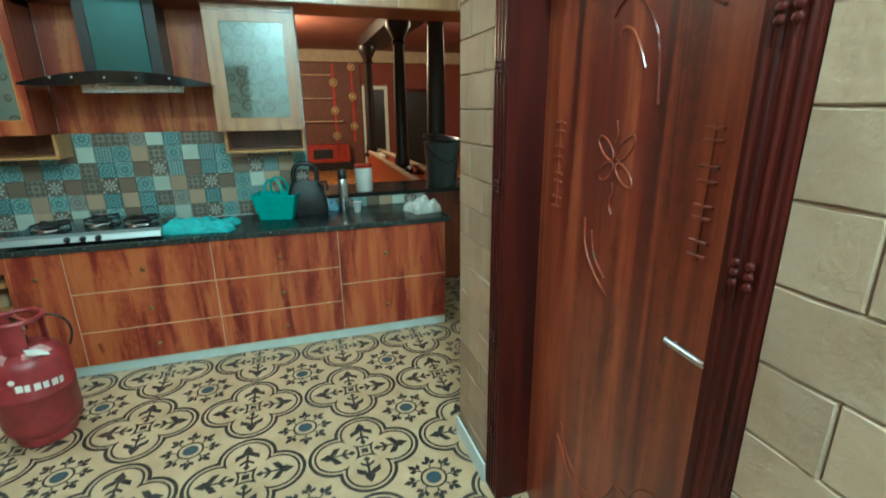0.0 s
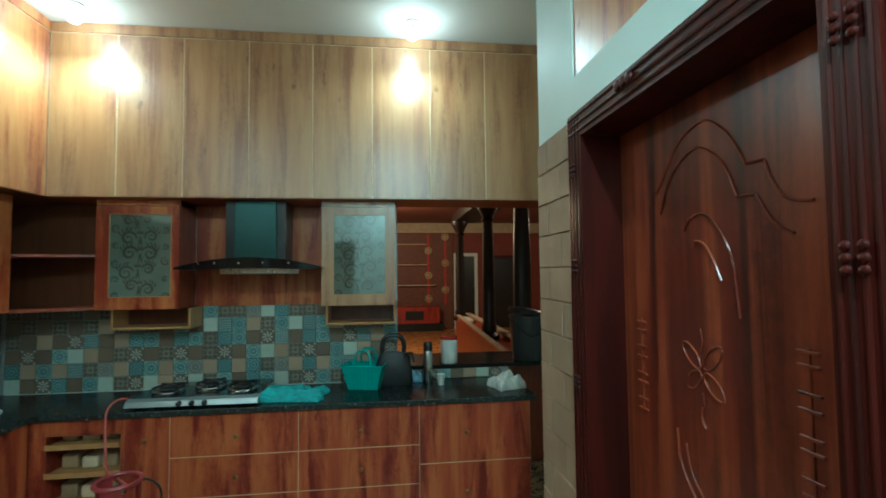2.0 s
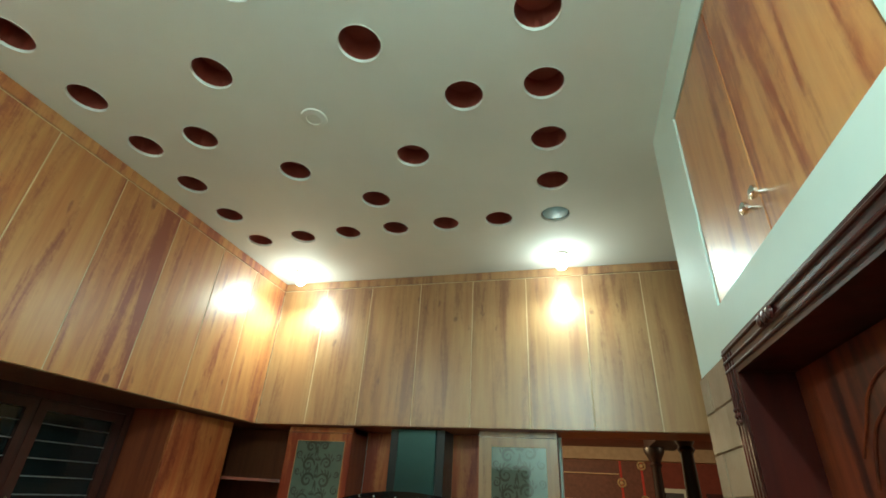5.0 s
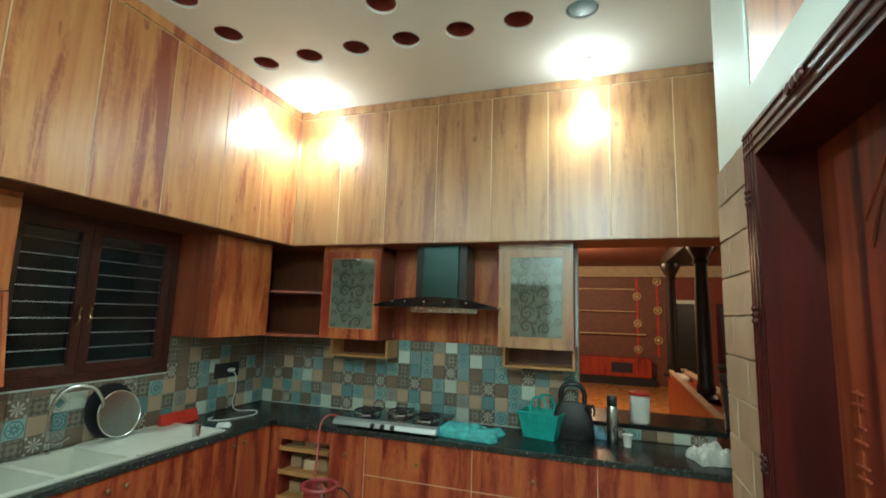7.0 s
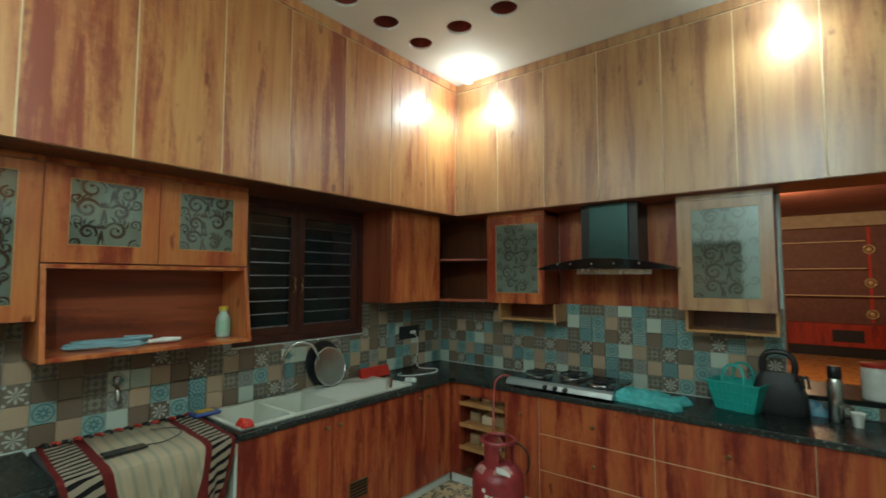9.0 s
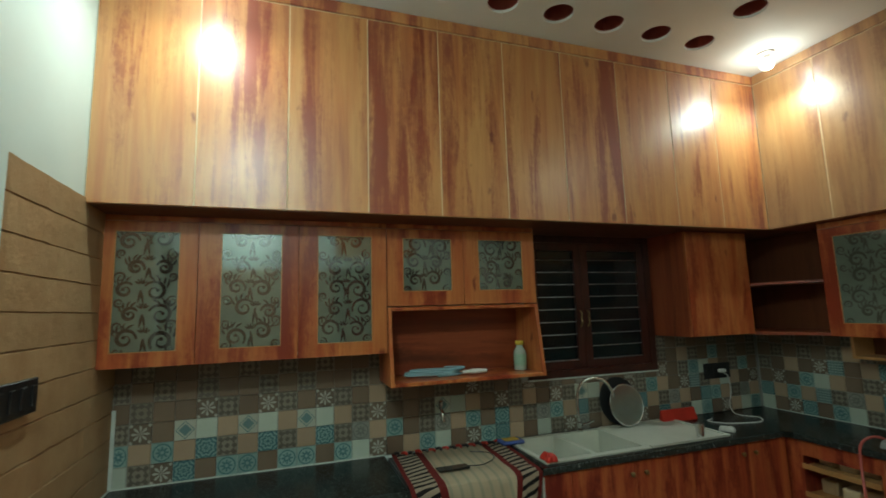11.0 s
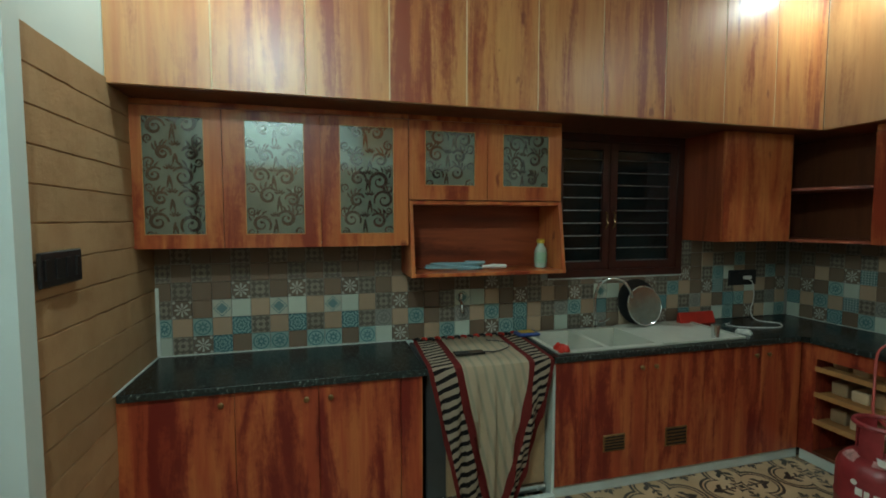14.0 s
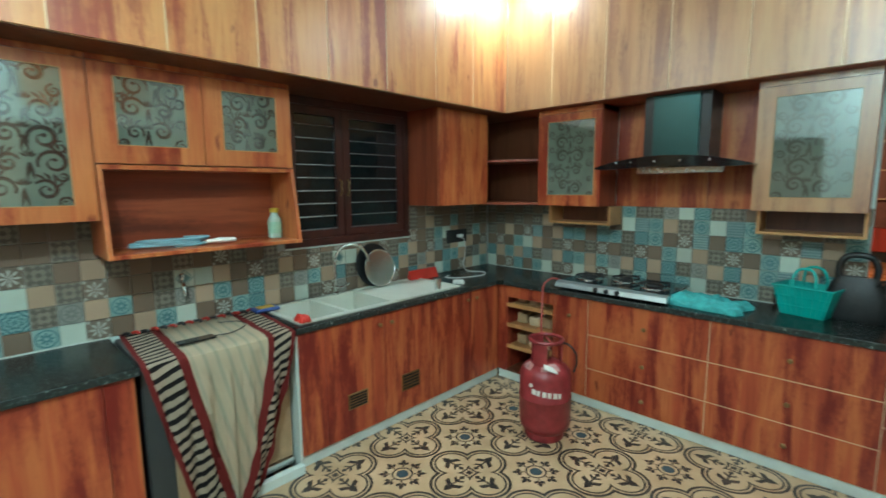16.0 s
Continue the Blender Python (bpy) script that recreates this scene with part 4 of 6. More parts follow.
# ---- doors, hatch, window ----
def carved_door():
    d = tagged(new("door_1"), "closed mahogany door with carved arches and a flower", "door", kind="structure")
    d.location = (3.418, 0, 0)
    part("leaf", box(0, 0.035, D0 + 0.006, D1 - 0.006, 0.005, DZ - 0.006), DOORWOOD, d)
    X = -0.002

    def groove(pts, r=0.0032, steps=7):
        return tube(bmesh.new(), smooth_line([(X, y, z) for y, z in pts], steps), r, 6)
    lines = [
        [(-2.383, 1.86), (-2.43, 1.913), (-2.49, 1.98), (-2.585, 2.006), (-2.65, 1.965), (-2.684, 1.922), (-2.712, 1.872)],
        [(-2.716, 1.87), (-2.76, 1.868)], [(-2.762, 1.868), (-2.775, 1.83), (-2.80, 1.791), (-2.83, 1.775), (-2.868, 1.77)],
        [(-2.40, 1.80), (-2.449, 1.893), (-2.51, 1.935), (-2.573, 1.943), (-2.645, 1.89), (-2.685, 1.806)],
        [(-2.688, 1.804), (-2.734, 1.802)], [(-2.736, 1.802), (-2.765, 1.755), (-2.79, 1.73), (-2.825, 1.713)],
        [(-2.500, 1.745), (-2.522, 1.771), (-2.565, 1.782), (-2.601, 1.763), (-2.645, 1.71), (-2.668, 1.646), (-2.68, 1.538)],
        [(-2.530, 1.70), (-2.544, 1.716), (-2.575, 1.705), (-2.605, 1.665), (-2.628, 1.619)],
        [(-2.444, 1.228), (-2.455, 1.15), (-2.50, 1.085), (-2.571, 1.031)], [(-2.48, 1.20), (-2.50, 1.13), (-2.55, 1.08)],
        [(-2.549, 1.31), (-2.545, 1.28), (-2.556, 1.262)],
    ]
    lower = [[(y, 2.30 - z) for y, z in ln] for ln in lines[:6]]
    for ln in lines + lower:
        part("carving", groove(ln), DOORWOOD, d)
    fy, fz = -2.551, 1.398
    for z0, z1 in ((1.445, 1.50), (1.29, 1.345)):
        part("flower_stem", groove([(fy + 0.004, z0), (fy - 0.004, (z0 + z1) / 2), (fy + 0.002, z1)], 0.0026), DOORWOOD, d)
    for a, L in ((0.71, 0.092), (2.37, 0.095), (3.80, 0.090), (5.58, 0.075)):
        ca, sa = math.cos(a), math.sin(a)
        pts = []
        for i in range(17):
            t = 2 * math.pi * i / 16
            u, v = L * (0.55 + 0.45 * math.cos(t)), 0.018 * math.sin(t)
            pts.append((X, fy + u * ca - v * sa, fz + u * sa + v * ca))
        part("flower_petal", tube(bmesh.new(), pts[:-1], 0.0026, 6, True), DOORWOOD, d)
    for y, zs in ((-2.842, (1.493, 1.468, 1.417, 1.387, 1.337, 1.312, 1.262, 1.232)), (-2.285, (1.49, 1.465, 1.417, 1.387, 1.337, 1.312, 1.262, 1.232))):
        for z in zs:
            part("notch", box(X - 0.004, 0.001, y - 0.024, y + 0.024, z - 0.003, z + 0.003, 0.001), DOORWOOD, d)
        part("notch_line", box(X - 0.002, 0.001, y - 0.003, y + 0.003, 1.22, 1.50), DOORWOOD, d)
    h = part("handle", tube(bmesh.new(), smooth_line([(-0.045, -2.965, 1.037), (-0.05, -2.94, 1.038), (-0.05, -2.843, 1.043)]), 0.009, 10), STEEL, d, "chrome lever handle", True)
    part("handle_plate", box(-0.008, 0.0, -2.995, -2.945, 0.937, 1.097, 0.003), STEEL, h)
    part("spindle", lathe(bmesh.new(), [(0.012, -0.048), (0.012, 0)], (0, -2.968, 1.037), 14, "x"), CHROME, h)


carved_door()


def door_frame():
    f = tagged(new("door_frame"), "carved dark mahogany door frame with fluted sides", "door frame", kind="structure")
    x0, x1 = DOOR_X - 0.028, 3.455
    part("jamb", box(x0 + 0.01, x1, D1 - 0.004, D1 + 0.10, 0, DZ + 0.084), FRAMEWOOD, f)
    part("jamb", box(x0 + 0.01, x1, D0 - 0.08, D0 + 0.004, 0, DZ + 0.084), FRAMEWOOD, f)
    part("head", box(x0 + 0.01, x1, D0 + 0.004, D1 - 0.004, DZ - 0.004, DZ + 0.084), FRAMEWOOD, f)
    for y in (-3.088, -3.068, -3.048, -3.030):
        part("flute", tube(bmesh.new(), [(x0 + 0.01, y, 0.02), (x0 + 0.012, y, DZ + 0.06)], 0.0055, 8), FRAMEWOOD, f, smooth=True)
    for y in (-2.165, -2.14, -2.115, -2.092):
        part("flute", tube(bmesh.new(), [(x0 + 0.01, y, 0.02), (x0 + 0.012, y, DZ + 0.06)], 0.0055, 8), FRAMEWOOD, f, smooth=True)
    for z in (DZ + 0.016, DZ + 0.042, DZ + 0.070):
        part("flute", tube(bmesh.new(), [(x0 + 0.01, D0 - 0.075, z), (x0 + 0.011, D1 + 0.095, z)], 0.0055, 8), FRAMEWOOD, f, smooth=True)
    for y in (-3.06, -2.13):
        for z in (1.98, 1.66, 1.28, 0.72, 0.30):
            bm = bmesh.new()
            for dz in (-0.028, 0, 0.028):
                for dy in (-0.018, 0.018):
                    lathe(bm, [(0.002, -0.007), (0.006, -0.005), (0.008, 0)], (x0 + 0.003, y + dy * 0.7, z + dz * 0.6), 10, "x")
            part("carved_rosette", bm, FRAMEWOOD, f, smooth=True)
    bm = bmesh.new()
    for k in range(3):
        lathe(bm, [(0.002, -0.010), (0.014, -0.006), (0.016, 0)], (x0 + 0.006, -2.50 + k * 0.03, DZ + 0.055), 10, "x")
    part("carved_rosette", bm, FRAMEWOOD, f, smooth=True)


door_frame()


def hatch():
    e = thing("loft_hatch", (DOOR_X, 0, 0), "oak loft hatch with two doors above the carved door", "cupboard door")
    part("lining", box(0.03, 0.19, H0 + 0.002, H1 - 0.002, HZ0 + 0.002, HZ1 - 0.002), CREAM_EDGE, e)
    m = (H0 + H1) / 2 + 0.02
    for a, b, k in ((H0, m, m - 0.035), (m, H1, m + 0.035)):
        d = part("door", box(0.006, 0.026, a + 0.003, b - 0.003, HZ0 + 0.003, HZ1 - 0.003, 0.0015), WOOD, e)
        part("knob", lathe(bmesh.new(), [(0.006, 0), (0.006, -0.02), (0.016, -0.024), (0.017, -0.032), (0.008, -0.037)], (0.006, k, HZ0 + 0.09), 14, "x"), CHROME, d, "round steel knob", True)


hatch()


def window():
    y0, y1, z0, z1 = WIN
    w = tagged(new("window_1"), "dark wooden window with two closed shutters and steel bars at night", "window", kind="structure")
    fr = 0.05
    part("window_frame", boxes((-0.10, 0.02, y0, y0 + fr, z0, z1), (-0.10, 0.02, y1 - fr, y1, z0, z1), (-0.10, 0.02, y0 + fr, y1 - fr, z0, z0 + fr), (-0.10, 0.02, y0 + fr, y1 - fr, z1 - fr, z1),
                               ), WINDOWWOOD, w)
    m = -1.635
    plain_bar = plain("grille_steel", (0.40, 0.41, 0.41), 0.35, 0.85)
    for a, b, hy in ((y0 + fr, m - 0.002, m - 0.03), (m + 0.002, y1 - fr, m + 0.03)):
        s = 0.055
        sh = part("shutter", boxes((-0.035, 0.008, a, a + s, z0 + fr, z1 - fr), (-0.035, 0.008, b - s, b, z0 + fr, z1 - fr), (-0.035, 0.008, a + s, b - s, z0 + fr, z0 + fr + s), (-0.035, 0.008, a + s, b - s, z1 - fr - s, z1 - fr)), WINDOWWOOD, w)
        part("pane", box(-0.020, -0.016, a + s, b - s, z0 + fr + s, z1 - fr - s), NIGHTGLASS, sh, "dark window glass")
        z = z0 + fr + s + 0.005
        while z < z1 - fr - s:
            part("bar", tube(bmesh.new(), [(-0.006, a + s, z), (-0.006, b - s, z)], 0.0031, 8), plain_bar, sh)
            z += 0.0868
        part("handle", tube(bmesh.new(), smooth_line([(0.008, hy, 1.62), (0.03, hy, 1.60), (0.022, hy, 1.57), (0.03, hy, 1.54), (0.008, hy, 1.51)]), 0.006, 8), BRASS, sh, "curved brass handle", True)
    part("sill", box(0.0, 0.012, y0, y1 + 0.01, z0 - 0.012, z0 - 0.001), SKIRT, w)
    part("night_backing", box(-0.195, -0.18, y0, y1, z0, z1), NIGHTSKY, w)


window()


def south_doorway():
    d = tagged(new("door_2"), "dark wooden door in a white painted doorway", "door", kind="structure")
    part("architrave", boxes((1.136, S0, SOUTH_Y, SOUTH_Y + 0.03, 0, 2.235), (S0, S1 + 0.085, SOUTH_Y, SOUTH_Y + 0.03, SZ, 2.235), (S1, S1 + 0.085, SOUTH_Y, SOUTH_Y + 0.03, 0, SZ)), WHITE, d, "white painted surround")
    part("frame", boxes((S0, S0 + 0.07, SOUTH_Y - 0.19, SOUTH_Y - 0.11, 0, SZ), (S1 - 0.07, S1, SOUTH_Y - 0.19, SOUTH_Y - 0.11, 0, SZ), (S0 + 0.07, S1 - 0.07, SOUTH_Y - 0.19, SOUTH_Y - 0.11, SZ - 0.07, SZ)), FRAMEWOOD, d)
    part("leaf", box(S0 + 0.07, S1 - 0.07, SOUTH_Y - 0.19, SOUTH_Y - 0.155, 0, SZ - 0.07), DOORWOOD, d)


south_doorway()


def switch_board(name, m, w, h, label, plug=False):
    e = thing(name, (0, 0, 0), label, "switch")
    e.matrix_basis = m
    part("plate", box(-w / 2, w / 2, -0.012, 0, -h / 2, h / 2, 0.004), BLACK, e)
    for k in range(4):
        x = -w / 2 + 0.035 + k * (w - 0.07) / 3
        part("rocker", box(x - 0.015, x + 0.015, -0.017, -0.0115, -h * 0.3, h * 0.3, 0.002), BLACK, e)
    if plug:
        part("plug", box(-0.01, 0.05, -0.05, -0.0165, -0.012, 0.014, 0.006), WHITEPLASTIC, e, "white charger plug")
    return e


switch_board("switch_board", pose(0.972, SOUTH_Y + 0.021, 1.41, 0, 0, 180), 0.265, 0.115, "black switch board on the stone wall")
switch_board("socket_board", pose(0.012, -0.47, 1.13, 0, 0, 90), 0.26, 0.115, "black socket board with a white charger plugged in", True)


# ---- ceiling fixtures ----
def bulb_emission():
    m = bpy.data.materials.new("lit_bulb")
    m.use_nodes = True
    b = m.node_tree.nodes["Principled BSDF"]
    b.inputs["Base Color"].default_value = (1, 1, 1, 1)
    b.inputs["Emission Color"].default_value = (1.0, 0.97, 0.88, 1)
    b.inputs["Emission Strength"].default_value = 30
    return m


LIT = bulb_emission()
for bx, by in BULBS:
    e = thing("ceiling_lamp", (bx, by, CEIL), "small white ceiling lamp with a lit bulb", "ceiling lamp", "ceiling lamps")
    part("holder", lathe(bmesh.new(), [(0.05, -0.001), (0.05, -0.012), (0.022, -0.02), (0.02, -0.045)], (0, 0, 0), 24), WHITEPLASTIC, e, smooth=True)
    part("bulb", lathe(bmesh.new(), [(0.016, -0.046), (0.034, -0.065), (0.04, -0.085), (0.03, -0.108), (0.008, -0.118)], (0, 0, 0), 20), LIT, e, "glowing white bulb", True)
e = thing("smoke_detector", (1.75, -2.21, CEIL), "round white ceiling cover plate", "ceiling plate")
part("plate", lathe(bmesh.new(), [(0.062, 0.0), (0.060, -0.008), (0.035, -0.012), (0.034, -0.009), (0.01, -0.009)], (0, 0, 0), 28), CEILING, e, smooth=True)
# gives no light: the recess's bluish light is put into the disc's colour
e = thing("downlight", (2.818, -1.162, CEIL), "pale blue downlight disc set in a ceiling recess", "downlight")
part("disc", lathe(bmesh.new(), [(0.078, 0.018), (0.078, 0.008), (0.07, 0.006)], (0, 0, 0), 28), plain("painted_blue_light", (0.14, 0.30, 0.36), 0.4), e, smooth=True)


# ---- kitchen things ----
def cooker_hood():
    e = on_wall("cooker_hood", "n", 1.755, "black curved-glass cooker hood with a square chimney", "cooker hood")
    part("chimney", box(-0.140, 0.140, -0.285, -0.018, 1.735, LOFT_Z - 0.002, 0.003), plain("dark_teal_steel", (0.038, 0.085, 0.082), 0.30, 0.8, 0.04, 2), e, "dark glossy steel chimney")
    for xa in (-0.20, 0.141):
        part("chimney_side", box(xa, xa + 0.059, -0.27, -0.018, 1.735, LOFT_Z - 0.002), BLACK, e)
    # arched canopy, drooping to both tips
    bm = bmesh.new()
    N = 24
    top, bot = [], []
    for i in range(N + 1):
        u = -1 + 2 * i / N
        x = 0.465 * u
        z = 1.752 - 0.064 * abs(u) ** 2.0
        d = 0.445 + 0.035 * (1 - u * u)
        th = 0.010 + 0.058 * (1 - abs(u) ** 3)
        top.append([bm.verts.new((x, y, z)) for y in (-0.018, -d)])
        bot.append([bm.verts.new((x, y, z - th)) for y in (-0.018, -d + 0.004)])
    for i in range(N):
        for a, b, c, f in ((top[i][0], top[i][1], top[i + 1][1], top[i + 1][0]), (bot[i][0], bot[i + 1][0], bot[i + 1][1], bot[i][1]),
                           (top[i][1], bot[i][1], bot[i + 1][1], top[i + 1][1]), (top[i][0], top[i + 1][0], bot[i + 1][0], bot[i][0])):
            bm.faces.new((a, b, c, f))
    for i in (0, N):
        bm.faces.new((top[i][0], top[i][1], bot[i][1], bot[i][0]))
    can = part("canopy", bm, BLACKGLASS, e, "curved black glass canopy", True)
    for x in (-0.30, -0.20, -0.05, 0.10, 0.26):
        part("button", lathe(bmesh.new(), [(0.0065, 0), (0.0065, -0.005), (0.003, -0.007)], (x, -0.480 + 0.10 * x * x, 1.714), 10, "y"), STEEL, can)
    part("grease_tray", box(-0.215, 0.30, -0.34, -0.29, 1.642, 1.684, 0.004), STEEL, e, "steel strip under the canopy")


cooker_hood()


def gas_hob():
    e = thing("gas_hob", (1.46, -0.30, TOP_Z), "three-burner gas hob with steel front and black glass top", "gas hob")
    part("body", box(-0.385, 0.385, -0.235, 0.235, 0.012, 0.048, 0.004), STEEL, e)
    part("front_panel", prism(bmesh.new(), [(-0.235, 0.014), (-0.258, 0.020), (-0.242, 0.050), (-0.20, 0.0605), (-0.20, 0.014)], "x", -0.388, 0.388), HOBSTEEL, e, "brushed steel front panel")
    part("glass_top", box(-0.375, 0.375, -0.20, 0.235, 0.05, 0.060, 0.002), BLACKGLASS, e)
    for x in (-0.34, 0.34):
        for y in (-0.18, 0.18):
            part("foot", lathe(bmesh.new(), [(0.018, 0), (0.016, 0.012)], (x, y, 0), 12), BLACK, e)
    for x in (-0.075, 0.0, 0.075):
        part("knob", lathe(bmesh.new(), [(0.016, 0), (0.015, -0.018), (0.008, -0.026)], (x, -0.248, 0.035), 16, "y"), BLACK, e, "black turning knob", True)
    for x, y, r in ((-0.235, -0.02, 0.055), (0.0, 0.07, 0.042), (0.235, -0.02, 0.055)):
        part("drip_pan", lathe(bmesh.new(), [(0.095, 0.061), (0.092, 0.066), (0.06, 0.062), (0.02, 0.062)], (x, y, 0), 28), STEEL, e, "round steel drip pan", True)
        part("burner", lathe(bmesh.new(), [(r * 0.7, 0.062), (r * 0.75, 0.074), (r, 0.076), (r, 0.084), (r * 0.4, 0.088)], (x, y, 0), 24), IRON, e, "black burner", True)
        s = bmesh.new()
        ring = [(x + 0.088 * math.cos(k * math.pi / 10), y + 0.088 * math.sin(k * math.pi / 10), 0.084) for k in range(20)]
        tube(s, ring, 0.005, 6, True)
        for k in range(4):
            a = math.pi / 4 + k * math.pi / 2
            c, sn = math.cos(a), math.sin(a)
            tube(s, [(x + 0.10 * c, y + 0.10 * sn, 0.062), (x + 0.10 * c, y + 0.10 * sn, 0.094), (x + 0.035 * c, y + 0.035 * sn, 0.098)], 0.005, 6)
        part("pan_support", s, IRON, e, "black iron pan support")


gas_hob()


def gas_cylinder():
    e = thing("gas_cylinder", (1.33, -1.085, 0), "red steel gas cylinder with a collar and pale lettering", "gas cylinder")
    R = 0.158
    prof = [(0.118, 0.0), (0.122, 0.01), (0.122, 0.045), (0.13, 0.055), (R - 0.008, 0.075), (R, 0.11), (R, 0.262), (R + 0.003, 0.266), (R + 0.003, 0.272), (R, 0.276),
            (R, 0.40), (R - 0.010, 0.435), (R - 0.035, 0.465), (R - 0.075, 0.487), (0.05, 0.497), (0.03, 0.50)]
    part("body", lathe(bmesh.new(), prof, (0, 0, 0), 40), RED, e, smooth=True)
    part("collar_ring", tube(bmesh.new(), [(0.100 * math.cos(k * math.pi / 16), 0.100 * math.sin(k * math.pi / 16), 0.625) for k in range(32)], 0.011, 8, True), RED, e, smooth=True)
    for a0 in (0.2, 2.29, 4.39):
        bm = bmesh.new()
        inner, outer = [], []
        for k in range(8):
            a = a0 + 0.95 * k / 7
            c, s = math.cos(a), math.sin(a)
            for z in (0.478, 0.625):
                inner.append(bm.verts.new((0.094 * c, 0.094 * s, z))), outer.append(bm.verts.new((0.100 * c, 0.100 * s, z)))
        for k in range(7):
            i = 2 * k
            bm.faces.new((inner[i], inner[i + 1], inner[i + 3], inner[i + 2])), bm.faces.new((outer[i], outer[i + 2], outer[i + 3], outer[i + 1]))
            bm.faces.new((inner[i], inner[i + 2], outer[i + 2], outer[i])), bm.faces.new((inner[i + 1], outer[i + 1], outer[i + 3], inner[i + 3]))
        for i in (0, 14):
            bm.faces.new((inner[i], outer[i], outer[i + 1], inner[i + 1]))
        part("collar_stay", bm, RED, e)
    v = part("valve", lathe(bmesh.new(), [(0.022, 0.495), (0.022, 0.53), (0.016, 0.535), (0.016, 0.56)], (0, 0, 0), 16), BRASS, e, smooth=True)
    part("regulator", lathe(bmesh.new(), [(0.03, 0.56), (0.036, 0.568), (0.036, 0.592), (0.02, 0.602)], (0, 0, 0), 18), STEEL, v, "grey gas regulator", True)
    # lettering on the shoulder, as plain bars, and a paper tag
    base = math.radians(-88)
    for k, wd in enumerate((0.027, 0.019, 0.024, 0.021, 0.026, 0.019)):
        a0 = base + k * 0.205
        bm = bmesh.new()
        pts = [(a0 + wd / R * t / 4) for t in range(5)]
        lo = [bm.verts.new(((R + 0.0018) * math.cos(a), (R + 0.0018) * math.sin(a), 0.322 - 0.004 * k)) for a in pts]
        hi = [bm.verts.new(((R + 0.0018) * math.cos(a), (R + 0.0018) * math.sin(a), 0.356 - 0.004 * k)) for a in pts]
        for i in range(4):
            bm.faces.new((lo[i], lo[i + 1], hi[i + 1], hi[i]))
        part("lettering_bar", bm, PAPERWHITE, e)
    a = base - 0.05
    bm = lathe(bmesh.new(), [(0.013, 0), (0.013, 0.003)], (0, 0, 0), 16, "x")
    bmesh.ops.rotate(bm, verts=bm.verts, matrix=Matrix.Rotation(a, 3, "Z"))
    bmesh.ops.translate(bm, verts=bm.verts, vec=((R - 0.001) * math.cos(a), (R - 0.001) * math.sin(a), 0.375))
    part("round_mark", bm, PAPERWHITE, e)
    tag = box(-0.045, 0.045, -0.022, 0.022, 0, 0.003)
    bmesh.ops.transform(tag, matrix=pose(0.085, -0.085, 0.476, 0, 33, 0) @ pose(0, 0, 0, 0, 0, 45), verts=tag.verts)
    part("paper_tag", tag, PAPERWHITE, e, "white paper tag on the shoulder")
    for a0, a1, r0, r1 in ((-1.25, -0.25, 0.075, 0.128), (-2.45, -1.75, 0.095, 0.135)):
        # faded labels that follow the shoulder
        shoulder = ((0.05, 0.497), (R - 0.075, 0.487), (R - 0.035, 0.465), (R - 0.010, 0.435))
        bm = bmesh.new()

        def height(r):
            for (p, zp), (q, zq) in zip(shoulder, shoulder[1:]):
                if r <= q:
                    return zp + (zq - zp) * (r - p) / (q - p)
            return shoulder[-1][1]
        rows = []
        for i in range(4):
            r = r0 + (r1 - r0) * i / 3
            rows.append([bm.verts.new((r * math.cos(a0 + (a1 - a0) * k / 9), r * math.sin(a0 + (a1 - a0) * k / 9), height(r) + 0.0025)) for k in range(10)])
        for p, q in zip(rows, rows[1:]):
            for k in range(9):
                bm.faces.new((p[k], q[k], q[k + 1], p[k + 1]))
        part("faded_label", bm, plain("faded_pink_label", (0.52, 0.27, 0.25), 0.6, vary=0.45, scale=40), e, "faded pinkish label")


gas_cylinder()
hose = thing("gas_hose", (0, 0, 0), "orange rubber gas hose from cylinder to hob", "hose")
part("hose", tube(bmesh.new(), smooth_line([(1.355, -1.06, 0.595), (1.29, -1.01, 0.605), (1.18, -0.90, 0.60), (1.08, -0.74, 0.66), (1.02, -0.64, 0.76), (1.00, -0.585, 0.845), (1.03, -0.52, 0.885), (1.075, -0.45, 0.86)]), 0.0070, 8), ORANGE, hose, smooth=True)
hose2 = thing("gas_hose", (0, 0, 0), "black rubber hose curving down behind the gas cylinder", "hose")
part("hose", tube(bmesh.new(), smooth_line([(1.375, -1.05, 0.585), (1.42, -1.0, 0.595), (1.475, -0.985, 0.55), (1.485, -0.98, 0.48), (1.47, -0.99, 0.42)]), 0.006, 8), BLACK, hose2, smooth=True)


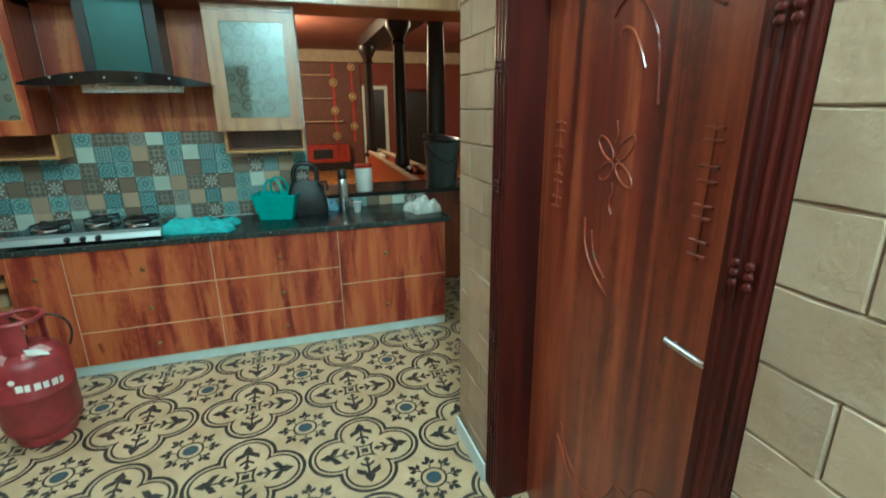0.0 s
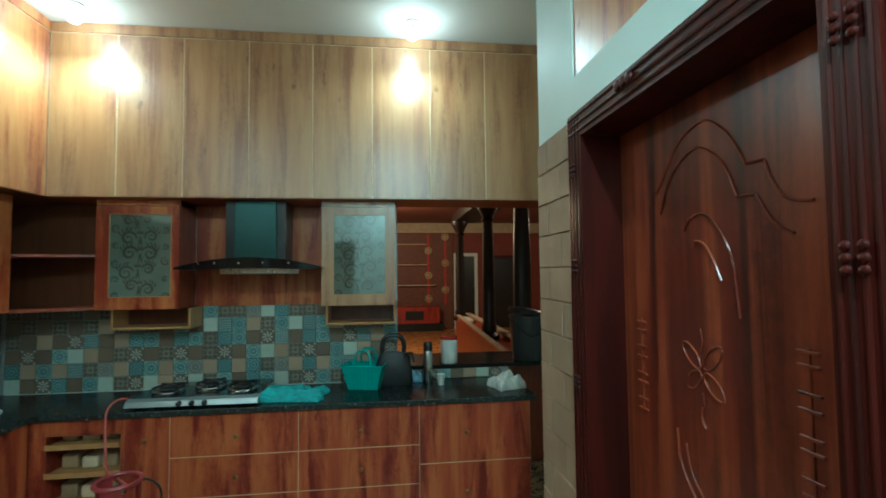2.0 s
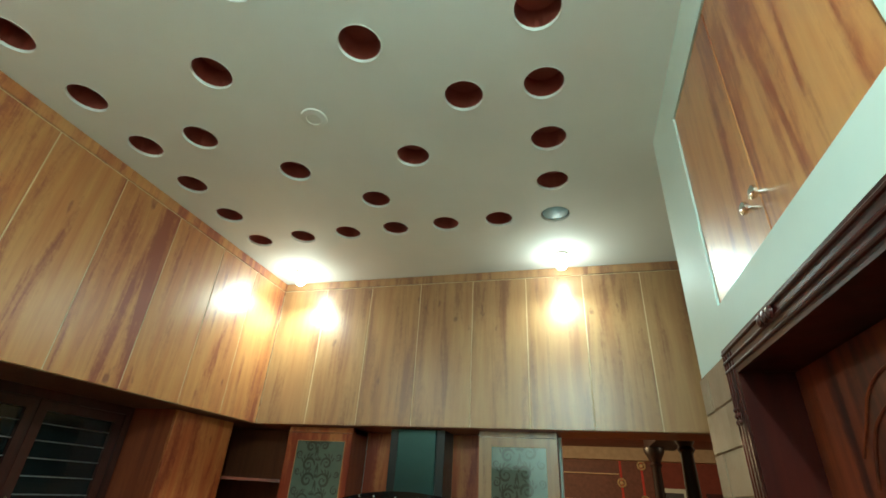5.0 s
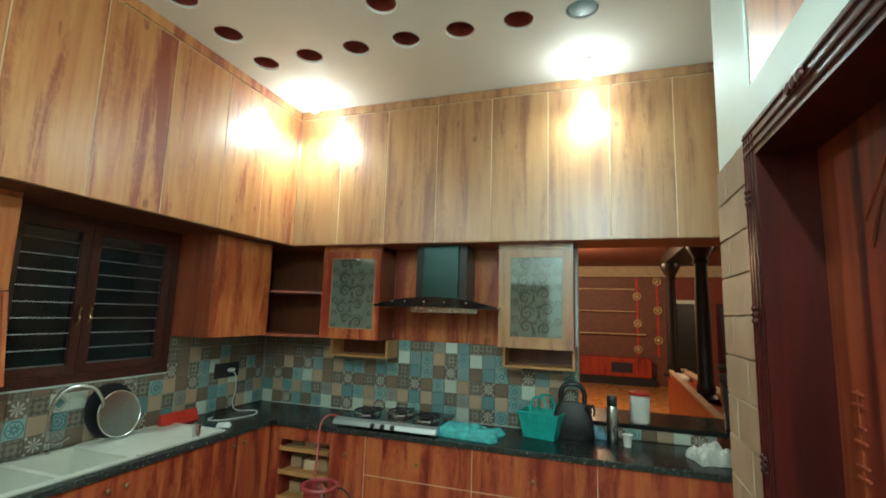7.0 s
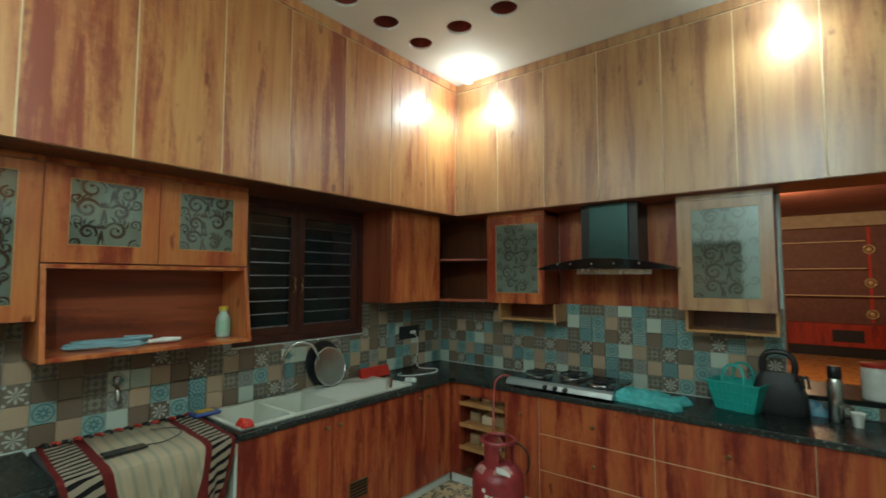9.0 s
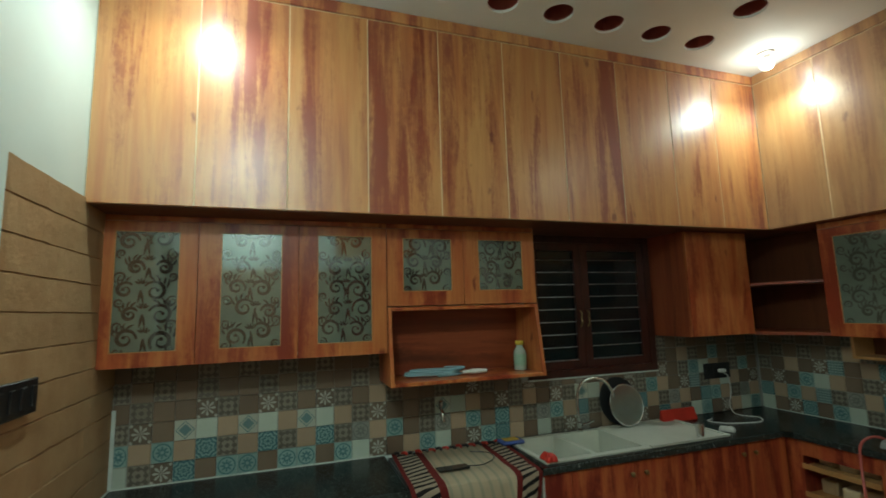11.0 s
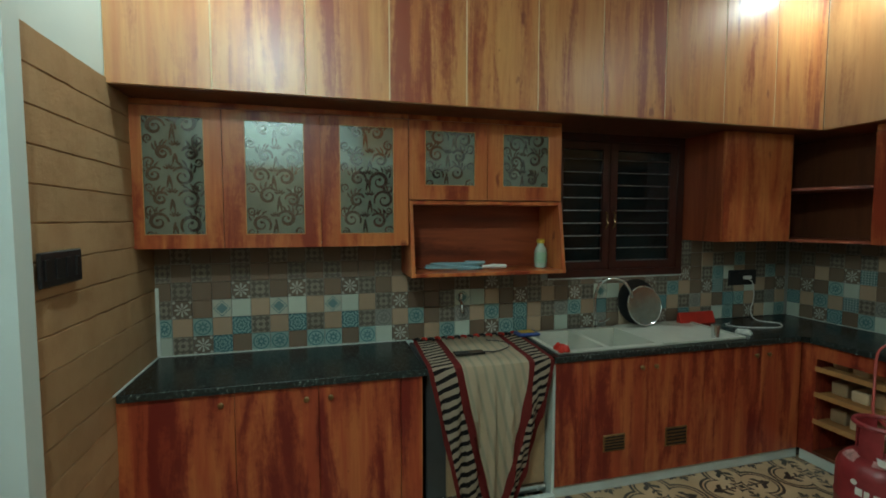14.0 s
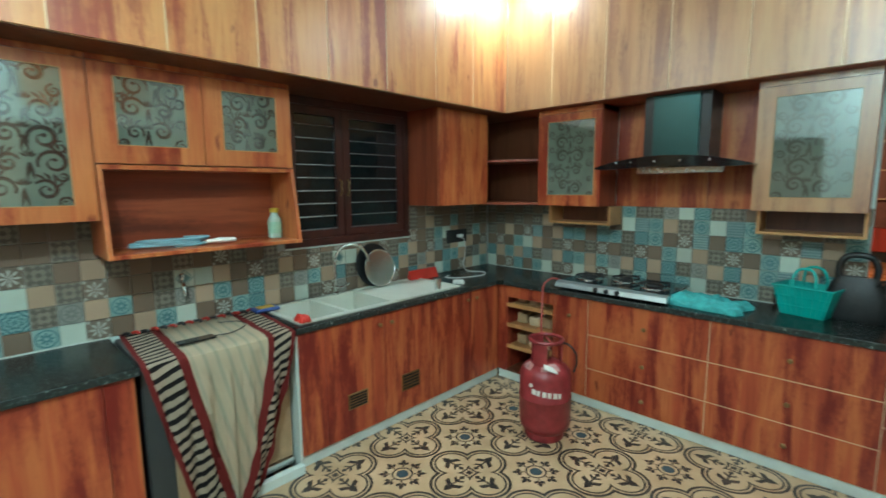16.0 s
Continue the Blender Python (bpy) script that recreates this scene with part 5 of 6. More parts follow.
def kitchen_sink():
    e = thing("double_sink", (0, 0, TOP_Z), "cream double-bowl sink with a drainboard in the granite", "sink")
    x0, x1, t = 0.045, 0.535, 0.012
    ys = [-2.305, -2.275, -1.985, -1.955, -1.635, -1.605, -0.995]
    z = 0.010
    part("rim", boxes((x0, x0 + 0.04, ys[0], ys[5], 0.001, z), (x1 - 0.04, x1, ys[0], ys[5], 0.001, z), (x0 + 0.04, x1 - 0.04, ys[0], ys[1], 0.001, z),
                      (x0 + 0.04, x1 - 0.04, ys[2], ys[3], 0.001, z), (x0 + 0.04, x1 - 0.04, ys[4], ys[5], 0.001, z)), SINK, e)
    for a, b in ((ys[1], ys[2]), (ys[3], ys[4])):
        d, s, p, q = -0.17, 0.018, x0 + 0.04, x1 - 0.04
        bm = bmesh.new()
        top = [bm.verts.new(v) for v in ((p, a, z - 0.001), (q, a, z - 0.001), (q, b, z - 0.001), (p, b, z - 0.001))]
        low = [bm.verts.new(v) for v in ((p + s, a + s, d), (q - s, a + s, d), (q - s, b - s, d), (p + s, b - s, d))]
        for i in range(4):
            bm.faces.new((top[i], top[(i + 1) % 4], low[(i + 1) % 4], low[i]))
        bm.faces.new(low)
        bw = part("bowl", bm, SINK, e)
        part("drain", lathe(bmesh.new(), [(0.04, d + 0.001), (0.038, d + 0.004), (0.02, d + 0.002)], ((p + q) / 2, (a + b) / 2, 0), 20), STEEL, bw)
    dr = part("drainboard", box(x0, x1, ys[5], ys[6], 0.001, z, 0.003), SINK, e)
    part("board_lip", boxes((x0, x0 + 0.022, ys[5] + 0.001, ys[6], z, z + 0.006), (x1 - 0.022, x1, ys[5] + 0.001, ys[6], z, z + 0.006), (x0 + 0.022, x1 - 0.022, ys[6] - 0.022, ys[6], z, z + 0.006)), SINK, dr)


kitchen_sink()


def faucet():
    e = thing("faucet", (0.062, -1.77, TOP_Z + 0.010), "tall chrome gooseneck kitchen faucet", "faucet")
    part("base", lathe(bmesh.new(), [(0.026, 0), (0.026, 0.012), (0.017, 0.02), (0.017, 0.055), (0.011, 0.06)], (0, 0, 0), 20), CHROME, e, smooth=True)
    part("spout", tube(bmesh.new(), smooth_line([(0, 0, 0.05), (0, 0, 0.22), (0.02, 0.03, 0.31), (0.06, 0.09, 0.345), (0.10, 0.15, 0.325), (0.125, 0.185, 0.26), (0.13, 0.19, 0.22)]), 0.0105, 12), CHROME, e, smooth=True)
    part("lever", tube(bmesh.new(), [(0.0, 0.02, 0.04), (0.03, 0.05, 0.05), (0.06, 0.075, 0.075)], 0.0065, 8), CHROME, e, smooth=True)


faucet()


def steel_plate():
    e = thing("steel_plate", (0.075, -1.41, TOP_Z + 0.011), "round shiny steel plate leaning upright behind the sink", "plate")
    bm = lathe(bmesh.new(), [(0.138, 0.026), (0.133, 0.028), (0.110, 0.010), (0.100, 0.004), (0.06, 0.003), (0.056, 0.0), (0.015, 0.0), (0.015, -0.002), (0.101, 0.001), (0.138, 0.024)], (0, 0, 0), 40)
    bmesh.ops.transform(bm, matrix=pose(0.01, 0, 0.138, 0, 78, 0), verts=bm.verts)
    part("dish", bm, plain("polished_plate", (0.86, 0.87, 0.86), 0.19, 1.0, 0.08, 22), e, smooth=True)
    bm2 = lathe(bmesh.new(), [(0.160, 0.010), (0.156, 0.012), (0.14, 0.002), (0.02, 0.0), (0.02, -0.002), (0.160, 0.008)], (0, 0, 0), 40)
    f = thing("black_pan_lid", (0.035, -1.42, TOP_Z + 0.011), "dark round lid leaning on the wall behind the plate", "lid")
    bmesh.ops.transform(bm2, matrix=pose(0.0, 0, 0.16, 0, 80, 0), verts=bm2.verts)
    part("disc", bm2, BLACK, f, smooth=True)


steel_plate()


def crumpled(nx, ny, w, d, h, seed, crease=1.0):
    """A soft sheet lying in folds; closed underneath."""
    bm = bmesh.new()
    rnd = random.Random(seed)
    ox, oy = rnd.uniform(0, 50), rnd.uniform(0, 50)
    top, bot = [], []
    for i in range(nx + 1):
        rt, rb = [], []
        for j in range(ny + 1):
            u, v = i / nx, j / ny
            edge = min(u, 1 - u, v, 1 - v)
            n = noise.noise(Vector((u * 3.2 + ox, v * 2.6 + oy, 0.3)))
            n2 = noise.noise(Vector((u * 8 + ox, v * 7 + oy, 1.3)))
            fall = math.sqrt(max(0.0, 1 - (1 - min(1.0, edge * 3.2)) ** 2))
            fold = 1 - abs(noise.noise(Vector((u * 4.5 + oy, v * 4 + ox, 2.1)))) * 2.2
            z = h * fall * (0.60 + 0.45 * n + crease * (0.10 * n2 + 0.16 * fold)) + 0.004
            x = (u - 0.5) * w * (1 + 0.15 * noise.noise(Vector((v * 3 + ox, 2.0, 0))))
            y = (v - 0.5) * d * (1 + 0.18 * noise.noise(Vector((u * 3 + oy, 5.0, 0))))
            rt.append(bm.verts.new((x, y, max(0.004, z)))), rb.append(bm.verts.new((x, y, 0.0005)))
        top.append(rt), bot.append(rb)
    for i in range(nx):
        for j in range(ny):
            bm.faces.new((top[i][j], top[i + 1][j], top[i + 1][j + 1], top[i][j + 1]))
            bm.faces.new((bot[i][j], bot[i][j + 1], bot[i + 1][j + 1], bot[i + 1][j]))
    for i in range(nx):
        bm.faces.new((top[i][0], bot[i][0], bot[i + 1][0], top[i + 1][0])), bm.faces.new((top[i][ny], top[i + 1][ny], bot[i + 1][ny], bot[i][ny]))
    for j in range(ny):
        bm.faces.new((top[0][j], top[0][j + 1], bot[0][j + 1], bot[0][j])), bm.faces.new((top[nx][j], bot[nx][j], bot[nx][j + 1], top[nx][j + 1]))
    return bm


def soft_thing(name, at, rz, bm, mat, label, category):
    ob = finish(name, bm, mat, smooth=True)
    ob.matrix_basis = pose(*at, 0, 0, rz)
    return tagged(ob, label, category)


soft_thing("kitchen_towel", (2.03, -0.37, TOP_Z + 0.001), -8, crumpled(64, 48, 0.42, 0.28, 0.065, 4, 2.2), TEALCLOTH, "crumpled teal kitchen towel on the worktop", "towel")
soft_thing("plastic_bag", (3.50, -0.34, TOP_Z + 0.001), 15, crumpled(44, 40, 0.21, 0.20, 0.10, 9, 1.7), BAG, "crumpled thin white plastic bag on the worktop", "plastic bag")
soft_thing("plastic_bag", (2.86, -0.06, TOP_Z + 0.001), 0, crumpled(28, 24, 0.12, 0.08, 0.085, 19), plain("blue_wrapper", (0.10, 0.22, 0.30), 0.35, vary=0.4, scale=30), "crumpled bluish wrapper beside the flask", "wrapper")
soft_thing("red_sponge", (0.50, -2.27, TOP_Z + 0.012), 0, crumpled(22, 18, 0.09, 0.06, 0.045, 5), REDPLASTIC, "small crumpled red cloth at the sink's edge", "cloth")
soft_thing("white_rag", (0.43, -0.90, TOP_Z + 0.001), 30, crumpled(24, 20, 0.09, 0.06, 0.032, 6), BAG, "small white crumpled scrap on the granite", "rag")


def red_tray():
    e = thing("red_tray", (0.06, -0.95, TOP_Z + 0.001), "shallow red plastic tray leaning on the tiles", "tray")
    bm = prism(bmesh.new(), [(0.0, 0.0), (0.05, 0.0), (0.022, 0.08), (0.012, 0.08)], "y", -0.15, 0.15)
    part("tray", bm, REDPLASTIC, e)


red_tray()
e = thing("soap_tumbler", (0.50, -1.20, TOP_Z + 0.010), "small steel tumbler on the drainboard", "tumbler")
part("cup", lathe(bmesh.new(), [(0.020, 0), (0.022, 0.002), (0.026, 0.085), (0.024, 0.085), (0.019, 0.006)], (0, 0, 0), 20), STEEL, e, smooth=True)
e = thing("charger_cable", (0, 0, 0), "white charging cable hanging from the socket onto the granite", "cable")
part("cable", tube(bmesh.new(), smooth_line([(0.05, -0.455, 1.125), (0.075, -0.43, 1.09), (0.07, -0.41, 0.98), (0.075, -0.44, 0.88), (0.14, -0.46, 0.828), (0.27, -0.40, 0.825), (0.36, -0.52, 0.825), (0.30, -0.74, 0.825), (0.20, -0.80, 0.825), (0.16, -0.72, 0.825)]), 0.0035, 6), WHITEPLASTIC, e, smooth=True)


def hand_basket():
    e = thing("hand_basket", (2.50, -0.19, TOP_Z), "teal plastic hand basket with two loop handles", "basket")
    z1 = 0.165
    bm = bmesh.new()
    lo = [(-0.105, -0.075), (0.105, -0.075), (0.105, 0.075), (-0.105, 0.075)]
    hi = [(-0.145, -0.10), (0.145, -0.10), (0.145, 0.10), (-0.145, 0.10)]

    def ring(p, z, k=1.0):
        return [bm.verts.new((x * k, y * k, z)) for x, y in p]
    a, b, c, d = ring(lo, 0.0), ring(hi, z1), ring(hi, z1, 0.965), ring(lo, 0.006, 0.95)
    bm.faces.new(a[::-1]), bm.faces.new(d)
    for p, q in ((a, b), (b, c), (c, d)):
        for i in range(4):
            bm.faces.new((p[i], p[(i + 1) % 4], q[(i + 1) % 4], q[i]))
    part("body", bm, TEAL, e)
    rim = bmesh.new()
    tube(rim, [(x * 1.01, y * 1.02, z1) for x, y in hi], 0.006, 8, True)
    part("rim", rim, TEAL, e)
    for k in range(9):
        u = -0.9 + k * 0.225
        part("rib", tube(bmesh.new(), [(0.105 * u, -0.077, 0.01), (0.140 * u, -0.1005, 0.155)], 0.0035, 6), TEAL, e)
    for z, kx, ky in ((0.055, 0.121, -0.0855), (0.11, 0.134, -0.0945)):
        part("band", tube(bmesh.new(), [(-kx, ky, z), (kx, ky, z)], 0.004, 6), TEAL, e)
    e.rotation_euler = (0, 0, radians(-14))
    for y in (-0.085, 0.085):
        part("handle", tube(bmesh.new(), smooth_line([(-0.055, y, z1 - 0.01), (-0.055, y * 0.9, z1 + 0.05), (-0.03, y * 0.75, z1 + 0.10), (0.03, y * 0.75, z1 + 0.10), (0.055, y * 0.9, z1 + 0.05), (0.055, y, z1 - 0.01)]), 0.008, 8), TEAL, e, smooth=True)


hand_basket()


def black_bag():
    e = thing("handbag", (2.70, -0.14, TOP_Z), "black handbag with a stiff looped handle on the worktop", "handbag")
    bm = bmesh.new()
    prof = [(0.0, 0.13, 0.055), (0.02, 0.145, 0.06), (0.12, 0.135, 0.055), (0.20, 0.11, 0.04), (0.24, 0.085, 0.025)]
    rings = []
    for z, a, b in prof:
        rings.append([bm.verts.new((a * math.copysign(abs(math.cos(t)) ** 0.6, math.cos(t)), b * math.copysign(abs(math.sin(t)) ** 0.6, math.sin(t)), z)) for t in (2 * math.pi * k / 24 for k in range(24))])
    for p, q in zip(rings, rings[1:]):
        for k in range(24):
            bm.faces.new((p[k], p[(k + 1) % 24], q[(k + 1) % 24], q[k]))
    bm.faces.new(rings[0]), bm.faces.new(rings[-1])
    part("body", bm, plain("black_leather", (0.013, 0.013, 0.014), 0.5, vary=0.3, scale=40), e, smooth=True)
    part("handle", tube(bmesh.new(), smooth_line([(-0.075, 0, 0.22), (-0.08, 0, 0.29), (-0.055, 0, 0.345), (0, 0, 0.36), (0.055, 0, 0.345), (0.08, 0, 0.29), (0.075, 0, 0.22)]), 0.017, 10), BLACK, e, smooth=True)
    for x in (0.10, 0.125):
        part("tassel", tube(bmesh.new(), smooth_line([(x - 0.02, -0.03, 0.20), (x + 0.01, -0.05, 0.235), (x + 0.02, -0.055, 0.17)]), 0.008, 6), BLACK, e, smooth=True)


black_bag()
e = thing("steel_flask", (2.955, -0.16, TOP_Z), "slim steel vacuum flask on the worktop", "flask")
part("body", lathe(bmesh.new(), [(0.034, 0), (0.036, 0.004), (0.036, 0.225), (0.030, 0.24)], (0, 0, 0), 28), plain("flask_steel", (0.52, 0.54, 0.53), 0.2, 1.0), e, smooth=True)
part("cap", lathe(bmesh.new(), [(0.030, 0.241), (0.033, 0.245), (0.032, 0.30), (0.026, 0.308)], (0, 0, 0), 28), BLACK, e, "black flask cap", True)
e = thing("paper_cup", (3.045, -0.20, TOP_Z), "small white paper cup on the worktop", "cup")
part("cup", lathe(bmesh.new(), [(0.022, 0), (0.030, 0.072), (0.032, 0.075), (0.028, 0.074), (0.020, 0.004)], (0, 0, 0), 24), WHITEPLASTIC, e, smooth=True)

# ledge between kitchen and hall
LEDGE = 0.925
wall_low = setting("wall_low", boxes((2.735, 3.62, 0.0, 0.37, 0, LEDGE - 0.03), (3.62, 4.6, 0.37, 0.5, 0, LEDGE - 0.03)), WOOD_RED, "low brown-clad wall between kitchen and hall")
setting("ledge", box(2.736, 4.6, -0.012, 0.50, LEDGE - 0.03, LEDGE, 0.002), GRANITE, "dark granite ledge on the low wall")
e = thing("storage_jar", (3.145, 0.085, LEDGE), "tall white plastic jar with a red lid on the ledge", "jar")
part("body", lathe(bmesh.new(), [(0.062, 0), (0.066, 0.006), (0.068, 0.17), (0.06, 0.182)], (0, 0, 0), 28), WHITEPLASTIC, e, smooth=True)
part("lid", lathe(bmesh.new(), [(0.066, 0.183), (0.068, 0.186), (0.068, 0.205), (0.05, 0.208)], (0, 0, 0), 28), REDPLASTIC, e, "red screw lid", True)


def waste_bin():
    e = thing("waste_bin", (3.80, 0.12, LEDGE), "dark grey plastic bin with a tilted black lid on the ledge", "bin")
    part("bucket", lathe(bmesh.new(), [(0.118, 0), (0.12, 0.004), (0.145, 0.345), (0.152, 0.347), (0.150, 0.357), (0.138, 0.355)], (0, 0, 0), 32), GREYBIN, e, smooth=True)
    lid = lathe(bmesh.new(), [(0.155, -0.01), (0.157, 0.012), (0.13, 0.026), (0.03, 0.034)], (0, 0, 0), 32)
    bmesh.ops.transform(lid, matrix=pose(0.0, 0, 0.380, 0, 9, 0), verts=lid.verts)
    part("lid", lid, BLACK, e, "tilted black lid", True)
    part("bail", tube(bmesh.new(), smooth_line([(-0.146, -0.02, 0.325), (-0.09, -0.128, 0.25), (0.0, -0.158, 0.20), (0.09, -0.128, 0.25), (0.146, -0.02, 0.325)]), 0.006, 8), BLACK, e, smooth=True)


waste_bin()


# ---- things in the display box and on the cloth ----
e = thing("oil_bottle", (0.16, -2.235, 1.27), "small clear bottle with a yellow cap and green label", "bottle")
part("body", lathe(bmesh.new(), [(0.034, 0), (0.039, 0.006), (0.039, 0.105), (0.033, 0.122), (0.022, 0.138), (0.021, 0.152)], (0, 0, 0), 24), plain("pale_bottle", (0.42, 0.52, 0.44), 0.15), e, smooth=True)
part("cap", lathe(bmesh.new(), [(0.024, 0.1525), (0.026, 0.155), (0.026, 0.176), (0.018, 0.179)], (0, 0, 0), 20), plain("yellow_cap", (0.60, 0.42, 0.04), 0.4), e, "yellow cap", True)
part("label", lathe(bmesh.new(), [(0.0398, 0.030), (0.0398, 0.098)], (0, 0, 0), 24, close=False), plain("green_label", (0.30, 0.50, 0.36), 0.5), e, "pale green label")
e = thing("coiled_hose", (0.17, -2.80, 1.271), "coiled pale blue hose with white connector in the display box", "hose")
coil = []
for k in range(70):
    a = k * 0.31
    coil.append((0.055 * math.cos(a) * (1 + 0.1 * math.sin(k)), 0.165 * math.sin(a) + 0.02 * math.sin(k * 0.7), 0.008 + 0.0005 * k))
part("coil", tube(bmesh.new(), coil, 0.007, 6), plain("pale_blue_hose", (0.22, 0.40, 0.46), 0.4), e, smooth=True)
part("connector", tube(bmesh.new(), [(0.06, 0.15, 0.02), (0.065, 0.20, 0.022), (0.065, 0.215, 0.022), (0.06, 0.30, 0.02)], [0.010, 0.012, 0.016, 0.011], 12), WHITEPLASTIC, e, "white plastic connector", True)

e = thing("wall_tap", (0.012, -2.73, 1.02), "small chrome wall tap under the display box", "tap")
part("body", tube(bmesh.new(), [(0, 0, 0.04), (0.05, 0, 0.04), (0.075, 0, 0.02), (0.078, 0, -0.03)], 0.011, 10), CHROME, e, smooth=True)
part("grip", lathe(bmesh.new(), [(0.008, 0.05), (0.012, 0.055), (0.016, 0.085), (0.010, 0.09)], (0.045, 0, 0), 14), CHROME, e, smooth=True)


def appliance():
    e = thing("dishwasher", (0, -2.71, 0), "beige-fronted appliance covered by a striped cloth", "appliance")
    part("body", box(0.03, 0.50, -0.345, 0.34, 0.05, 0.812, 0.006), plain("grey_casing", (0.05, 0.055, 0.055), 0.4), e)
    part("front_panel", box(0.50, 0.52, -0.24, 0.335, 0.09, 0.79, 0.004), BEIGE, e, "beige front panel")
    part("kick_rail", box(0.50, 0.535, -0.345, 0.335, 0.052, 0.088), STEEL, e)


appliance()


def stripes_mat(name, kind):
    n = Net(name)
    tc = n.node("ShaderNodeTexCoord")
    sp = n.node("ShaderNodeSeparateXYZ")
    n.put(sp.inputs[0], tc.outputs["UV"])
    u, v = sp.outputs[0], sp.outputs[1]
    weave = n.noise(tc.outputs["UV"], 220, 3)
    if kind == "border":
        wob = n.noise(tc.outputs["UV"], 14, 2)
        s = n.math("SINE", n.math("MULTIPLY_ADD", wob, 2.2, n.math("MULTIPLY", v, 2 * math.pi / 0.050)))
        f = n.math("GREATER_THAN", s, 0.18)
        col = n.mix(f, (0.56, 0.47, 0.35), (0.022, 0.02, 0.02))
    elif kind == "field":
        s = n.math("SINE", n.math("MULTIPLY", u, 2 * math.pi / 0.052))
        f = n.ramp(s, (0.2, (0, 0, 0)), (0.9, (1, 1, 1)))
        col = n.mix(n.math("MULTIPLY", f, 0.55), (0.72, 0.61, 0.43), (0.40, 0.42, 0.31))
        col = n.mix(n.math("MULTIPLY", n.noise(tc.outputs["UV"], 12, 4), 0.25), col, (0.46, 0.36, 0.25))
    else:
        col = n.ramp(weave, (0.3, (0.19, 0.02, 0.02)), (0.7, (0.29, 0.045, 0.038)))
    n.bump(weave, 0.3, 0.002)
    return n.done(col, 0.9, spec=0.2)


def striped_cloth():
    """A shawl over the appliance: flat on top, hanging to the floor in a point."""
    e = thing("striped_cloth", (0, 0, 0), "cream striped shawl with red and zebra borders draped over the appliance", "cloth")
    mats = {"field": stripes_mat("shawl_field", "field"), "red_border": stripes_mat("shawl_red", "red"), "striped_border": stripes_mat("shawl_border", "border")}
    # distance along the cloth: back of the top, front edge, floor
    TOPL, DROP = 0.57, 0.80
    S = [TOPL * k / 12 for k in range(13)] + [TOPL + DROP * k / 26 for k in range(1, 27)]

    def path(s):
        if s <= TOPL - 0.03:
            return 0.05 + s, 0.826
        if s <= TOPL + 0.03:
            t = (s - TOPL + 0.03) / 0.06
            return 0.05 + TOPL - 0.03 + 0.03 * math.sin(t * math.pi / 2), 0.826 - 0.03 * (1 - math.cos(t * math.pi / 2))
        d = s - TOPL - 0.03
        return 0.05 + TOPL + 0.012 * math.sin(d * 3.0), 0.796 - d

    def bounds(s):
        """Left and right rim of the field, and of the whole cloth."""
        h = min(max((s - TOPL) / DROP, 0.0), 1.0)
        k = min(s / TOPL, 1.0)
        fl = -2.895 + 0.035 * (1 - k) + (0.17 * h ** 1.05)
        fr = -2.525 + 0.04 * (1 - k) - 0.19 * h ** 1.25
        m = (fl + fr) / 2
        if fl > fr - 0.006:
            fl, fr = m - 0.003, m + 0.003
        ol = fl - (0.178 - 0.004 * h)
        orr = fr + (0.150 - 0.045 * h)
        return ol, fl, fr, orr
    bands = [("red_border", 0.0, 0.13, -1), ("striped_border", 0.13, 0.78, -1), ("red_border", 0.78, 1.0, -1), ("field", 0.0, 1.0, 0),
             ("red_border", 0.0, 0.22, 1), ("striped_border", 0.22, 0.85, 1), ("red_border", 0.85, 1.0, 1)]
    for name, b0, b1, side in bands:
        bm = bmesh.new()
        uv = bm.loops.layers.uv.new("UVMap")
        cols = 14 if side == 0 else (8 if name == "striped_border" else 2)
        grid, info = [], {}
        for s in S:
            ol, fl, fr, orr = bounds(s)
            lo, hi = ((ol, fl), (fl, fr), (fr, orr))[side + 1]
            x, z = path(s)
            hang = min(max((s - TOPL) / 0.25, 0.0), 1.0)
            row = []
            for c in range(cols + 1):
                q = b0 + (b1 - b0) * c / cols
                y = lo + (hi - lo) * q
                wave = 0.012 * math.sin(y * 62 + s * 2.0) + 0.008 * math.sin(y * 131 + 1.0)
                lift = 0.006 * noise.noise(Vector((y * 14, s * 9, 0.7))) + 0.004
                if side == 1:
                    wave += 0.03 * math.sin(q * 5.5) * hang
                if side == -1:
                    wave -= 0.02 * q * hang
                v = bm.verts.new((x + wave * hang + 0.012 * hang, y, max(0.006, z + lift * (1 - hang))))
                info[v] = (y - fl if side == 0 else q * 0.15, s + (0.25 * q if side else 0) * 0.25)
                row.append(v)
            grid.append(row)
        for r in range(len(grid) - 1):
            for c in range(cols):
                f = bm.faces.new((grid[r][c], grid[r + 1][c], grid[r + 1][c + 1], grid[r][c + 1]))
                for lo_ in f.loops:
                    lo_[uv].uv = info[lo_.vert]
        bmesh.ops.solidify(bm, geom=bm.faces[:], thickness=0.002)
        part(name, bm, mats[name], e, {"field": "cream field with faint grey-green stripes", "red_border": "dark red band", "striped_border": "black and cream zebra stripes"}[name], True)
    for k in range(16):
        y = -3.02 + k * 0.042
        b = tube(bmesh.new(), smooth_line([(0.06, y, 0.836), (0.085 + 0.01 * (k % 3), y + 0.012, 0.845), (0.10, y + 0.02, 0.835)]), 0.008, 6)
        part("tassel", b, REDPLASTIC if k % 2 else BLACK, e, smooth=True)


